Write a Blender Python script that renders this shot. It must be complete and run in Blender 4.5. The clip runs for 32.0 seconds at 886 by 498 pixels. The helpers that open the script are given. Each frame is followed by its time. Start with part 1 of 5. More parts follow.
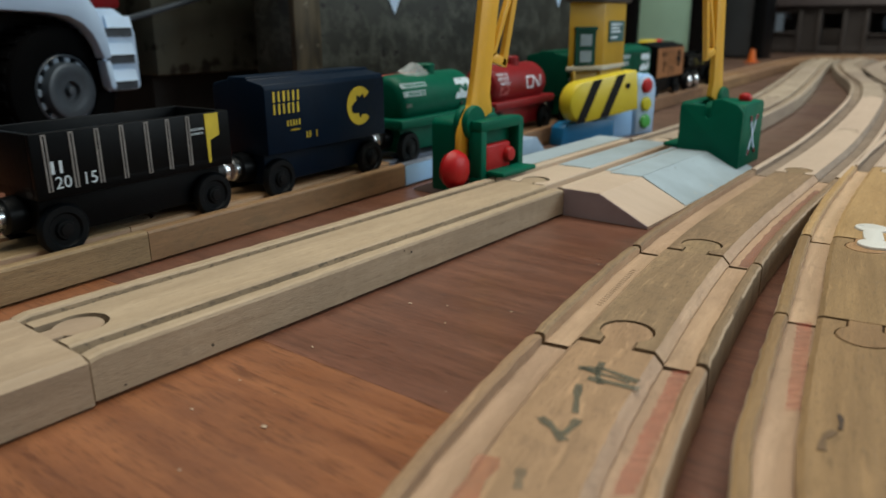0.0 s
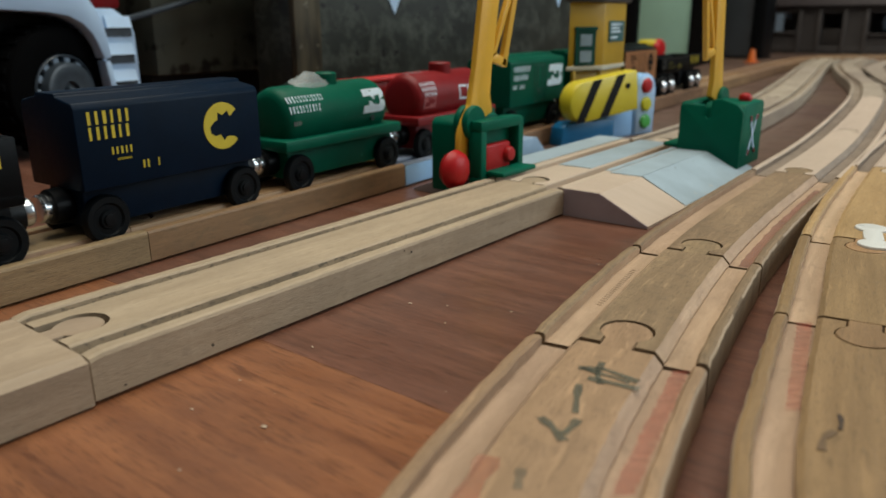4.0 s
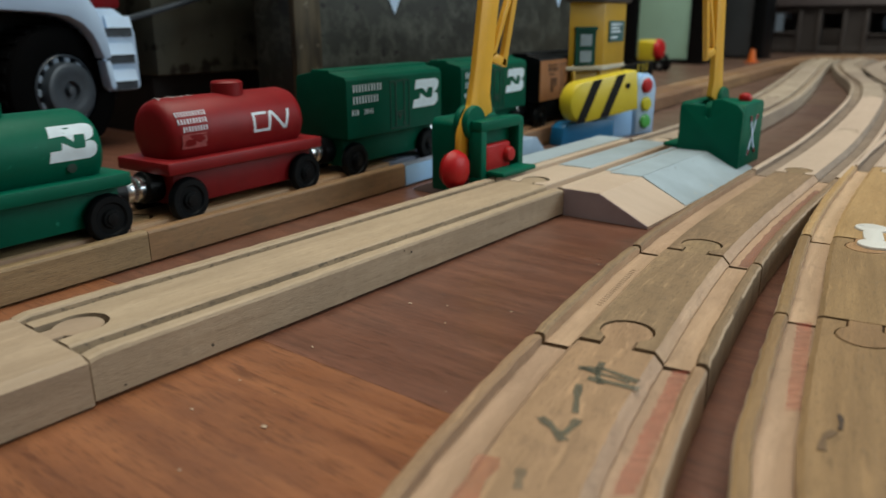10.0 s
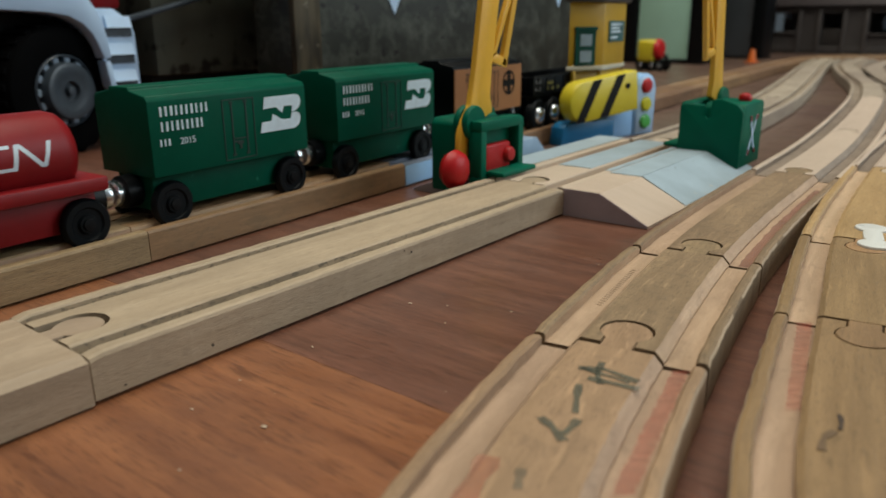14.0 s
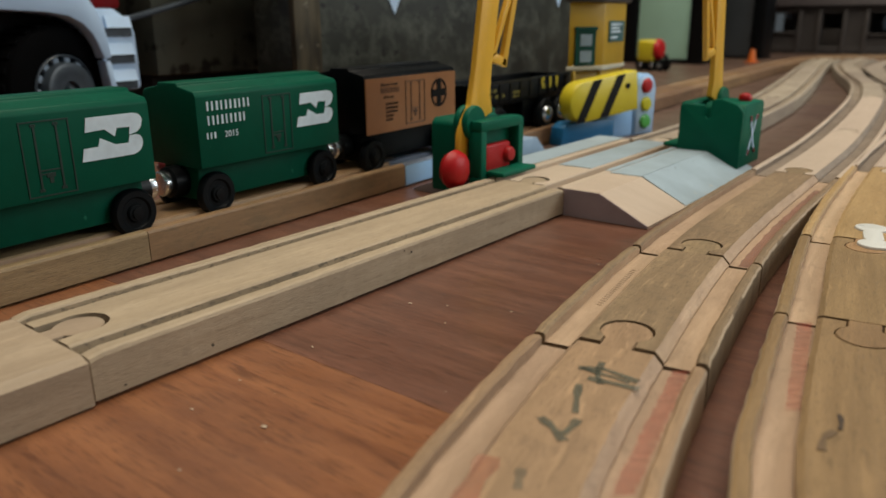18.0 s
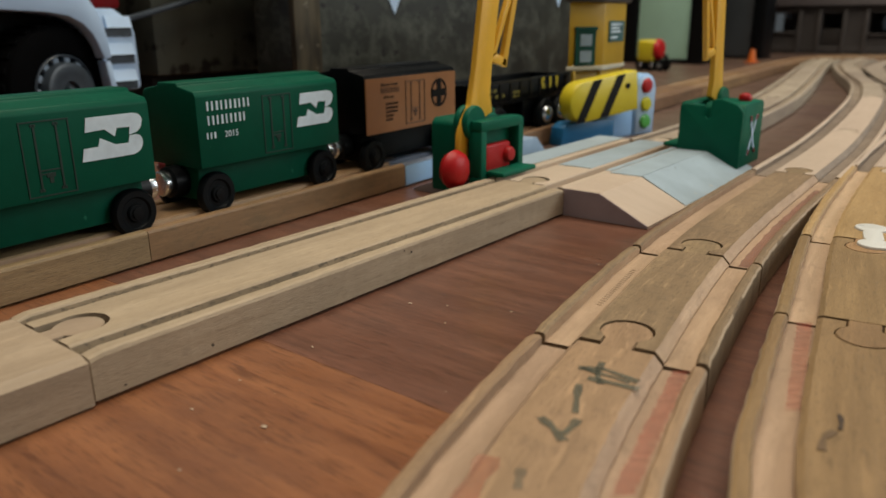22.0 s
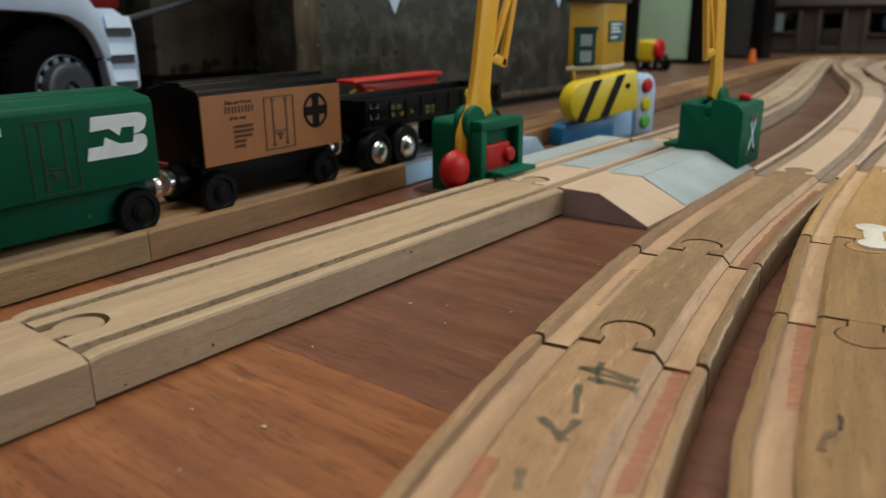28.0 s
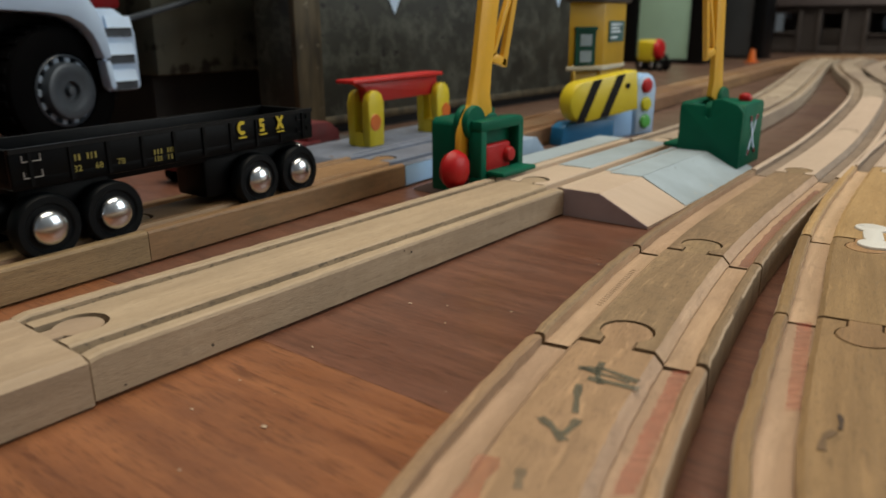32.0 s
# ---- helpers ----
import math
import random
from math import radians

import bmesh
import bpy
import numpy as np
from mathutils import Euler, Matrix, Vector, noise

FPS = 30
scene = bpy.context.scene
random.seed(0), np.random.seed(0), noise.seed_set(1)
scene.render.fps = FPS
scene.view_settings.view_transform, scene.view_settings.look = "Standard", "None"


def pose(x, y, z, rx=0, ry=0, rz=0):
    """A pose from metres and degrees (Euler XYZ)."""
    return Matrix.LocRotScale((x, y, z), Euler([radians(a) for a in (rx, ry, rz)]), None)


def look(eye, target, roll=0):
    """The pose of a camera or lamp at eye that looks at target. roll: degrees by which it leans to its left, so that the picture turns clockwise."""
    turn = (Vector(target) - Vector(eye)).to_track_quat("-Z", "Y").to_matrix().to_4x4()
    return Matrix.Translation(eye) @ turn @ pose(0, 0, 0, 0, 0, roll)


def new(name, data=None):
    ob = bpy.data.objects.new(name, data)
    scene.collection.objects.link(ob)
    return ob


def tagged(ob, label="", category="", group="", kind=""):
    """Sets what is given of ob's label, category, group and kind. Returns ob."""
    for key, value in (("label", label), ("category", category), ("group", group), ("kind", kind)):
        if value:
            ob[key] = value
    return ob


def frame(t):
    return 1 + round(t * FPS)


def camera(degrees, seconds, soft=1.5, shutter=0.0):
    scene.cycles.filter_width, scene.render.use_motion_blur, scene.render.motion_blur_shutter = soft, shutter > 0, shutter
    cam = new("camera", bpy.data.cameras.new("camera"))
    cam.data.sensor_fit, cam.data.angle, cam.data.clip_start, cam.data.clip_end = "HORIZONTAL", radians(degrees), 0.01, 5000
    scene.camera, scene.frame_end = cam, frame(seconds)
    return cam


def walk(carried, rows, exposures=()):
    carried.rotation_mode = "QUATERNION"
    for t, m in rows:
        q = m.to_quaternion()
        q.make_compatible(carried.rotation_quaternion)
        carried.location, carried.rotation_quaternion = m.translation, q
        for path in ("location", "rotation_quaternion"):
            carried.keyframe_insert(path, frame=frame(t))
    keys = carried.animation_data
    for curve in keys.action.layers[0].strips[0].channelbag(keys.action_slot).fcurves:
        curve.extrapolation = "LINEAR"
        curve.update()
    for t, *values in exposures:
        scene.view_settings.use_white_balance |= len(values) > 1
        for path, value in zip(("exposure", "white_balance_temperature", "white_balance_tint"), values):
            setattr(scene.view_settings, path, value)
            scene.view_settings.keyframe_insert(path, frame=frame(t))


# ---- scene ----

# ---------- camera ----------
cam = camera(61.66, 32.0, soft=1.6, shutter=0.5)
EYE, AIM = (-0.06785, -0.15213, 0.08166), (0.68256, 0.43913, -0.21379)
walk(cam, [(0.0, look(EYE, AIM, -0.376)), (32.0, look(EYE, AIM, -0.376))], exposures=[(0.0, -0.11, 6390, 4.0), (14.5, -0.13, 6390, 4.0), (17.0, -0.14, 6680, 6.0), (19.5, -0.15, 6940, 8.0), (32.0, -0.15, 7010, 9.0)])
cam.data.dof.use_dof = True
cam.data.dof.focus_distance = 0.235
cam.data.dof.aperture_fstop = 17.0

# ---------- light ----------
world = bpy.data.worlds.new("room_world")
scene.world = world
world.use_nodes = True
world.node_tree.nodes["Background"].inputs[0].default_value = (0.55, 0.62, 0.75, 1)
world.node_tree.nodes["Background"].inputs[1].default_value = 0.05


def area(name, where, target, sx, sy, power, color):
    d = bpy.data.lights.new(name, "AREA")
    d.shape, d.size, d.size_y, d.energy, d.color = "RECTANGLE", sx, sy, power, color
    ob = new(name, d)
    ob.matrix_world = look(where, target)
    return ob


area("window_light", (1.25, -1.13, 0.72), (0.6, 0.0, 0.0), 1.0, 1.0, 14.5, (0.86, 0.94, 1.0))
# Added overhead light stands in for soft light bounced off the ceiling.
area("bounce_stand_in_light", (0.45, 0.0, 2.33), (0.45, 0.0, 0.0), 2.0, 2.0, 72, (1.0, 0.925, 0.81))


# ---------- materials ----------
def mat(name, color, rough=0.5, metal=0.0, vary=0.12, scale=60.0, bump=0.15, bscale=400.0, stretch=None, coat=0.0, dark=None, spec=0.5, wear=0.0, wcol=(0.5, 0.45, 0.38)):
    """A procedural surface: base colour with two scales of variation, fine relief, and optional worn patches."""
    m = bpy.data.materials.new(name)
    m.use_nodes = True
    nt = m.node_tree
    b = nt.nodes["Principled BSDF"]
    b.inputs["Metallic"].default_value = metal
    b.inputs["Coat Weight"].default_value = coat
    b.inputs["Specular IOR Level"].default_value = spec
    N, L = nt.nodes.new, nt.links.new
    tc = N("ShaderNodeTexCoord")
    mp = N("ShaderNodeMapping")
    L(tc.outputs["Object"], mp.inputs[0])
    if stretch:
        mp.inputs["Scale"].default_value = stretch
    big, small = N("ShaderNodeTexNoise"), N("ShaderNodeTexNoise")
    big.inputs["Scale"].default_value, big.inputs["Detail"].default_value = scale, 5
    small.inputs["Scale"].default_value, small.inputs["Detail"].default_value = bscale, 4
    L(mp.outputs[0], big.inputs[0])
    L(mp.outputs[0], small.inputs[0])
    ramp = N("ShaderNodeMapRange")
    ramp.inputs["From Min"].default_value, ramp.inputs["From Max"].default_value = 0.3, 0.7
    L(big.outputs[0], ramp.inputs["Value"])
    mix = N("ShaderNodeMix")
    mix.data_type = "RGBA"
    lo = dark or tuple(c * (1 - vary) for c in color)
    mix.inputs["A"].default_value = (*lo, 1)
    mix.inputs["B"].default_value = (*[min(1, c * (1 + vary * 0.5)) for c in color], 1)
    L(ramp.outputs[0], mix.inputs["Factor"])
    out = mix.outputs["Result"]
    if wear:
        wn = N("ShaderNodeTexNoise")
        wn.inputs["Scale"].default_value, wn.inputs["Detail"].default_value = scale * 3, 7
        L(tc.outputs["Object"], wn.inputs[0])
        wr = N("ShaderNodeMapRange")
        wr.inputs["From Min"].default_value, wr.inputs["From Max"].default_value = 0.72 - wear * 0.2, 0.78 - wear * 0.2
        L(wn.outputs[0], wr.inputs["Value"])
        m2 = N("ShaderNodeMix")
        m2.data_type = "RGBA"
        L(wr.outputs[0], m2.inputs["Factor"])
        L(out, m2.inputs["A"])
        m2.inputs["B"].default_value = (*wcol, 1)
        out = m2.outputs["Result"]
    L(out, b.inputs["Base Color"])
    rr = N("ShaderNodeMapRange")
    rr.inputs["To Min"].default_value, rr.inputs["To Max"].default_value = max(0.03, rough - 0.08), min(1, rough + 0.08)
    L(small.outputs[0], rr.inputs["Value"])
    L(rr.outputs[0], b.inputs["Roughness"])
    if bump:
        bp = N("ShaderNodeBump")
        bp.inputs["Strength"].default_value, bp.inputs["Distance"].default_value = bump, 0.0006
        L(small.outputs[0], bp.inputs["Height"])
        L(bp.outputs[0], b.inputs["Normal"])
    return m


def wood(name, light, dark, rough=0.55, rings=9.0, grime=0.3, gcol=(0.2, 0.16, 0.12), per_object=0.25, along=18.0, across=260.0, specks=0.25, coat=0.0, band=0.55, band_k=0.12, blot=0.0, blot_at=(90, 130), blot_from=0.54, scuff=0.0):
    """Wood with long grain along one local axis, pores, a tint of its own for every piece and handled, grubby patches."""
    m = bpy.data.materials.new(name)
    m.use_nodes = True
    nt = m.node_tree
    b = nt.nodes["Principled BSDF"]
    b.inputs["Coat Weight"].default_value = coat
    b.inputs["Coat Roughness"].default_value = 0.18
    N, L = nt.nodes.new, nt.links.new
    uv = N("ShaderNodeUVMap")
    uv.uv_map = "grain"
    info = N("ShaderNodeObjectInfo")
    off = N("ShaderNodeVectorMath")
    off.operation = "MULTIPLY_ADD"
    L(info.outputs["Random"], off.inputs[0])
    off.inputs[1].default_value = (3.7, 2.3, 5.1)
    L(uv.outputs[0], off.inputs[2])

    def noise_at(sx, sy, detail, rough_=0.6, dist=0.0):
        mp = N("ShaderNodeMapping")
        mp.inputs["Scale"].default_value = (sx, sy, sy)
        L(off.outputs[0], mp.inputs[0])
        n = N("ShaderNodeTexNoise")
        n.inputs["Scale"].default_value, n.inputs["Detail"].default_value = 1.0, detail
        n.inputs["Roughness"].default_value, n.inputs["Distortion"].default_value = rough_, dist
        L(mp.outputs[0], n.inputs[0])
        return n.outputs[0]

    def spread(value, a, c, to0=0.0, to1=1.0):
        r = N("ShaderNodeMapRange")
        for k, v in (("From Min", a), ("From Max", c), ("To Min", to0), ("To Max", to1)):
            r.inputs[k].default_value = v
        L(value, r.inputs["Value"])
        return r.outputs[0]

    def blend(factor, a, c):
        x = N("ShaderNodeMix")
        x.data_type = "RGBA"
        L(factor, x.inputs["Factor"])
        for k, v in (("A", a), ("B", c)):
            if isinstance(v, tuple):
                x.inputs[k].default_value = (*v, 1)
            else:
                L(v, x.inputs[k])
        return x.outputs["Result"]

    grain = noise_at(along, across, 6, 0.62, 0.6)
    col = blend(spread(grain, 0.33, 0.68), light, dark)
    bands = noise_at(along * 0.35, across * band_k, 3, 0.5, 1.2)
    col = blend(spread(bands, 0.42, 0.68, 0.0, band), col, tuple(c * 0.72 for c in dark))
    fleck = noise_at(along * 11, across * 6, 2, 0.5)
    col = blend(spread(fleck, 0.58, 0.72, 0.0, specks * 0.75), col, tuple(c * 0.5 for c in dark))
    pore = noise_at(along * 22, across * 14, 2, 0.5)
    col = blend(spread(pore, 0.60, 0.70, 0.0, specks * 0.9), col, tuple(c * 0.55 for c in dark))
    dirt = noise_at(28, 40, 7, 0.65)
    col = blend(spread(dirt, 0.5, 0.72, 0.0, grime), col, gcol)
    if blot:
        spot = noise_at(blot_at[0], blot_at[1], 9, 0.72, 0.4)
        col = blend(spread(spot, blot_from, blot_from + 0.07, 0.0, blot), col, tuple(c * 0.85 for c in gcol))
    if scuff:
        rub = noise_at(45, 420, 7, 0.7, 0.3)
        col = blend(spread(rub, 0.56, 0.66, 0.0, scuff), col, tuple(min(1, c * 1.3) for c in light))
    hue = N("ShaderNodeHueSaturation")
    L(spread(info.outputs["Random"], 0, 1, 1 - per_object, 1 + per_object * 0.4), hue.inputs["Value"])
    L(spread(info.outputs["Random"], 0, 1, 0.492, 0.506), hue.inputs["Hue"])
    L(col, hue.inputs["Color"])
    L(hue.outputs[0], b.inputs["Base Color"])
    L(spread(dirt, 0.3, 0.7, rough - 0.1, rough + 0.12), b.inputs["Roughness"])
    bp = N("ShaderNodeBump")
    bp.inputs["Strength"].default_value, bp.inputs["Distance"].default_value = 0.45, 0.0003
    L(pore, bp.inputs["Height"])
    b2 = N("ShaderNodeBump")
    b2.inputs["Strength"].default_value, b2.inputs["Distance"].default_value = 0.2, 0.0004
    L(grain, b2.inputs["Height"])
    L(bp.outputs[0], b2.inputs["Normal"])
    L(b2.outputs[0], b.inputs["Normal"])
    return m


BEECH = wood("pale_beech", (0.455, 0.35, 0.24), (0.37, 0.275, 0.18), 0.62, grime=0.4, gcol=(0.27, 0.205, 0.14), specks=0.5, per_object=0.1, blot=0.22, blot_from=0.57, scuff=0.3)
BEECH_PALE = wood("pale_ramp_wood", (0.54, 0.43, 0.325), (0.50, 0.395, 0.295), 0.6, grime=0.2, gcol=(0.44, 0.34, 0.245), specks=0.2, band=0.2, per_object=0.05)
BEECH_YELLOW = wood("yellowish_beech", (0.345, 0.242, 0.122), (0.255, 0.172, 0.082), 0.55, grime=0.5, gcol=(0.20, 0.14, 0.075), specks=0.7, per_object=0.1, blot=0.3, blot_at=(130, 260), scuff=0.3)
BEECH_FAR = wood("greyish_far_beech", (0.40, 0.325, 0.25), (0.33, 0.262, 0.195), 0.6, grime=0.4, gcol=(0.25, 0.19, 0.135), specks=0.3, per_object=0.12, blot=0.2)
BEECH_A = wood("brownish_beech", (0.30, 0.172, 0.084), (0.22, 0.120, 0.056), 0.5, grime=0.55, gcol=(0.15, 0.105, 0.055), specks=0.5, per_object=0.25, blot=0.3, scuff=0.3)
BEECH_OLD = wood("worn_beech", (0.315, 0.212, 0.116), (0.215, 0.14, 0.074), 0.68, grime=0.6, gcol=(0.17, 0.115, 0.065), specks=0.85, per_object=0.12, blot=0.5, blot_at=(420, 140), blot_from=0.54, scuff=0.6)
BEECH_WARM = wood("warm_worn_beech", (0.425, 0.275, 0.152), (0.315, 0.20, 0.105), 0.66, grime=0.55, gcol=(0.25, 0.16, 0.09), specks=0.75, per_object=0.1, blot=0.4, blot_at=(200, 150), blot_from=0.56, scuff=0.6)
BEECH_OCHRE = wood("ochre_old_beech", (0.325, 0.205, 0.092), (0.222, 0.135, 0.056), 0.64, grime=0.5, gcol=(0.20, 0.125, 0.055), specks=0.55, per_object=0.12, blot=0.28, blot_at=(160, 260), blot_from=0.56, scuff=0.4)
BEECH_HONEY = wood("honey_beech", (0.45, 0.285, 0.135), (0.35, 0.21, 0.092), 0.55, grime=0.3, gcol=(0.33, 0.19, 0.075), specks=0.7, per_object=0.08, blot=0.2, blot_at=(120, 260), scuff=0.3)
FLOOR_ORANGE = wood("orange_brown_floor_wood", (0.31, 0.125, 0.052), (0.20, 0.073, 0.031), 0.38, grime=0.45, gcol=(0.115, 0.040, 0.018), along=9, across=190, per_object=0.1, coat=0.22, specks=1.0, band=0.75, band_k=0.25, blot=0.7, blot_at=(22, 150), blot_from=0.56, scuff=0.15)
FLOOR_WOOD = wood("red_brown_floor_wood", (0.22, 0.100, 0.057), (0.14, 0.060, 0.033), 0.36, grime=0.35, gcol=(0.085, 0.038, 0.023), along=9, across=210, per_object=0.14, coat=0.22, specks=1.0, band=0.5, band_k=0.3, blot=0.4, blot_at=(42, 300), blot_from=0.55, scuff=0.35)
# Far floor: the room's grazing reflection is put into a duller brown.
FLOOR_SHEEN = wood("sheen_dulled_floor_wood", (0.165, 0.098, 0.068), (0.115, 0.066, 0.045), 0.42, grime=0.35, gcol=(0.07, 0.04, 0.028), along=9, across=210, per_object=0.14, coat=0.15, specks=1.0, band=0.5, band_k=0.3, blot=0.4, blot_at=(42, 300), blot_from=0.55, scuff=0.3)
GROOVE_DARK = wood("greyed_groove_wood", (0.47, 0.365, 0.25), (0.35, 0.27, 0.185), 0.7, grime=0.6, gcol=(0.17, 0.14, 0.105), along=60, across=300, blot=0.75, blot_at=(420, 700), blot_from=0.53)
GROOVE_RUB = wood("rubbed_groove_wood", (0.525, 0.365, 0.24), (0.42, 0.285, 0.18), 0.55, grime=0.45, gcol=(0.26, 0.17, 0.11), along=30, across=300, blot=0.4, blot_at=(120, 160), blot_from=0.57, scuff=0.3)
EDGE_WORN = wood("pale_worn_edge_wood", (0.60, 0.45, 0.30), (0.47, 0.34, 0.22), 0.6, grime=0.3, gcol=(0.33, 0.23, 0.14), along=60, across=300)
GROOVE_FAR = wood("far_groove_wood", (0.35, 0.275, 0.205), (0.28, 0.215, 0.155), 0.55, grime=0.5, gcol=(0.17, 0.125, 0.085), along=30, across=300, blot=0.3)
GREY_PAINT = mat("grey_blue_road_paint", (0.335, 0.415, 0.465), 0.5, vary=0.12, scale=70, wear=0.08, wcol=(0.45, 0.42, 0.36))
MAUVE = mat("mauve_grey_paint", (0.34, 0.27, 0.28), 0.6, vary=0.15, scale=80)
LAVENDER = mat("lavender_grey_paint", (0.155, 0.185, 0.245), 0.5, vary=0.35, scale=60, wear=0.35, wcol=(0.13, 0.11, 0.11))
SKY_BLUE = mat("light_blue_plastic", (0.31, 0.55, 0.88), 0.35, vary=0.06)
TEAL = mat("deep_blue_plastic", (0.008, 0.15, 0.34), 0.4, vary=0.1)
GREEN = mat("green_plastic", (0.001, 0.108, 0.062), 0.5, vary=0.1, bump=0.06, spec=0.14)
CAR_GREEN = mat("green_car_paint", (0.0015, 0.072, 0.041), 0.46, vary=0.12, scale=90, bump=0.1, wear=0.05, wcol=(0.02, 0.16, 0.1), spec=0.1)
CAR_RED = mat("red_car_paint", (0.195, 0.0045, 0.007), 0.46, vary=0.15, scale=90, bump=0.1, spec=0.3)
CAR_NAVY = mat("navy_car_paint", (0.0012, 0.0088, 0.023), 0.46, vary=0.15, scale=90, bump=0.1, spec=0.12)
TANK_GREEN = mat("bright_green_car_paint", (0.0015, 0.094, 0.054), 0.46, vary=0.12, scale=90, bump=0.1, wear=0.05, wcol=(0.02, 0.2, 0.13), spec=0.15)
CAR_BLACK = mat("black_car_paint", (0.0013, 0.0020, 0.0028), 0.42, vary=0.2, scale=90, bump=0.1, spec=0.12)
CAR_TAN = mat("orange_brown_car_paint", (0.29, 0.118, 0.04), 0.42, vary=0.1, scale=90, bump=0.1)
RED = mat("bright_red_plastic", (0.40, 0.007, 0.009), 0.42, vary=0.12, spec=0.3)
YELLOW = mat("yellow_plastic", (0.78, 0.43, 0.035), 0.4, vary=0.08)
LEMON = mat("lemon_yellow_paint", (0.62, 0.50, 0.025), 0.38, vary=0.08)
YELLOW_B = mat("yellow_wall_paint", (0.46, 0.27, 0.012), 0.45, vary=0.1)
BLACK = mat("black_plastic", (0.003, 0.0038, 0.0048), 0.4, vary=0.2, spec=0.2)
RUBBER = mat("matt_black_wheel_plastic", (0.0020, 0.0034, 0.0046), 0.5, vary=0.3, scale=120, spec=0.16)
TYRE = mat("dark_tyre_rubber", (0.0014, 0.0015, 0.0018), 0.85, vary=0.3, scale=80, spec=0.05)
CHROME = mat("chrome", (0.72, 0.75, 0.78), 0.24, 1.0, vary=0.1, bump=0.0)
STEEL = mat("dull_steel", (0.32, 0.32, 0.33), 0.35, 0.9, vary=0.2)
WHITE_P = mat("white_plastic", (0.45, 0.60, 0.79), 0.35, vary=0.05)
RIM_GREY = mat("grey_rim_plastic", (0.040, 0.052, 0.066), 0.35, vary=0.3, scale=90)
INK_WHITE = mat("white_print", (0.60, 0.70, 0.77), 0.5, vary=0.1, scale=300, bump=0.0)
INK_GREY = mat("grey_print", (0.25, 0.24, 0.23), 0.5, vary=0.2, scale=300, bump=0.0)
INK_YELLOW = mat("yellow_print", (0.62, 0.48, 0.03), 0.45, vary=0.1, scale=200, bump=0.0)
INK_BLACK = mat("black_print", (0.004, 0.0035, 0.003), 0.7, vary=0.2, scale=200, bump=0.0, spec=0.15)
INK_BROWN = mat("brown_print", (0.06, 0.028, 0.013), 0.5, vary=0.2, scale=200, bump=0.0)
INK_OCHRE = mat("dull_yellow_print", (0.30, 0.25, 0.05), 0.5, vary=0.3, scale=400, bump=0.0)
INK_DKGREEN = mat("dark_green_print", (0.002, 0.022, 0.014), 0.45, vary=0.2, scale=200, bump=0.0)
MINT = mat("pale_green_wall", (0.42, 0.68, 0.54), 0.6, vary=0.06, scale=20)
CHARCOAL = mat("charcoal_panel", (0.030, 0.034, 0.039), 0.5, vary=0.3, scale=15)
PILASTER = mat("paler_station_wood", (0.046, 0.037, 0.033), 0.6, vary=0.25, scale=40)
UMBER = mat("brown_station_wood", (0.034, 0.027, 0.024), 0.6, vary=0.25, scale=40)
PLASTER = mat("painted_plaster", (0.20, 0.25, 0.31), 0.85, vary=0.05, scale=4)
ORANGE = mat("orange_plastic", (0.58, 0.13, 0.02), 0.4, vary=0.08)
MARKER = mat("green_marker_ink", (0.10, 0.118, 0.088), 0.6, vary=0.3, scale=300)

MARKER.node_tree.nodes["Principled BSDF"].inputs["Alpha"].default_value = 0.36


MARKER_FAINT = mat("faint_marker_ink", (0.16, 0.16, 0.12), 0.6, vary=0.3, scale=300)
MARKER_FAINT.node_tree.nodes["Principled BSDF"].inputs["Alpha"].default_value = 0.2
RED_CRAYON = mat("red_crayon", (0.55, 0.12, 0.08), 0.7, vary=0.3, scale=400)
RED_CRAYON.node_tree.nodes["Principled BSDF"].inputs["Alpha"].default_value = 0.15


CRAYON_FAINT = mat("faint_red_crayon", (0.55, 0.17, 0.10), 0.7, vary=0.3, scale=200)
CRAYON_FAINT.node_tree.nodes["Principled BSDF"].inputs["Alpha"].default_value = 0.16


OLD_PAINT = mat("faded_red_paint", (0.30, 0.115, 0.085), 0.6, vary=0.4, scale=90)
OLD_PAINT.node_tree.nodes["Principled BSDF"].inputs["Alpha"].default_value = 0.45


# ---------- mesh helpers ----------
def finish(bm, name, material, smooth=False, angle=40):
    me = bpy.data.meshes.new(name)
    bmesh.ops.recalc_face_normals(bm, faces=bm.faces)
    if smooth:
        for f in bm.faces:
            f.smooth = True
        for e in bm.edges:
            if len(e.link_faces) == 2 and e.calc_face_angle(0) > radians(angle):
                e.smooth = False
    bm.to_mesh(me)
    bm.free()
    me.materials.append(material)
    return me


def part(name, bm, material, parent, label="", at=None, smooth=True):
    """Links a bmesh as one mesh object under a thing or a part."""
    ob = new(name, finish(bm, name, material, smooth))
    ob.parent = parent
    if at is not None:
        ob.matrix_basis = at
    if label:
        ob["label"] = label
    if name in ("lettering", "small_print"):
        ob["kind"] = "stuff"
    return ob


def thing(name, label, category, at=None, group="", kind=""):
    ob = new(name)
    ob.empty_display_size = 0.01
    if at is not None:
        ob.matrix_basis = at
    return tagged(ob, label, category, group, kind)


def box(x0, x1, y0, y1, z0, z1, bevel=0.0, seg=2, bm=None):
    bm = bm or bmesh.new()
    m = Matrix.LocRotScale(((x0 + x1) / 2, (y0 + y1) / 2, (z0 + z1) / 2), None, (x1 - x0, y1 - y0, z1 - z0))
    vs = bmesh.ops.create_cube(bm, size=1, matrix=m)["verts"]
    if bevel:
        es = list({e for v in vs for e in v.link_edges})
        bmesh.ops.bevel(bm, geom=es, offset=bevel, segments=seg, affect="EDGES", profile=0.5)
    return bm


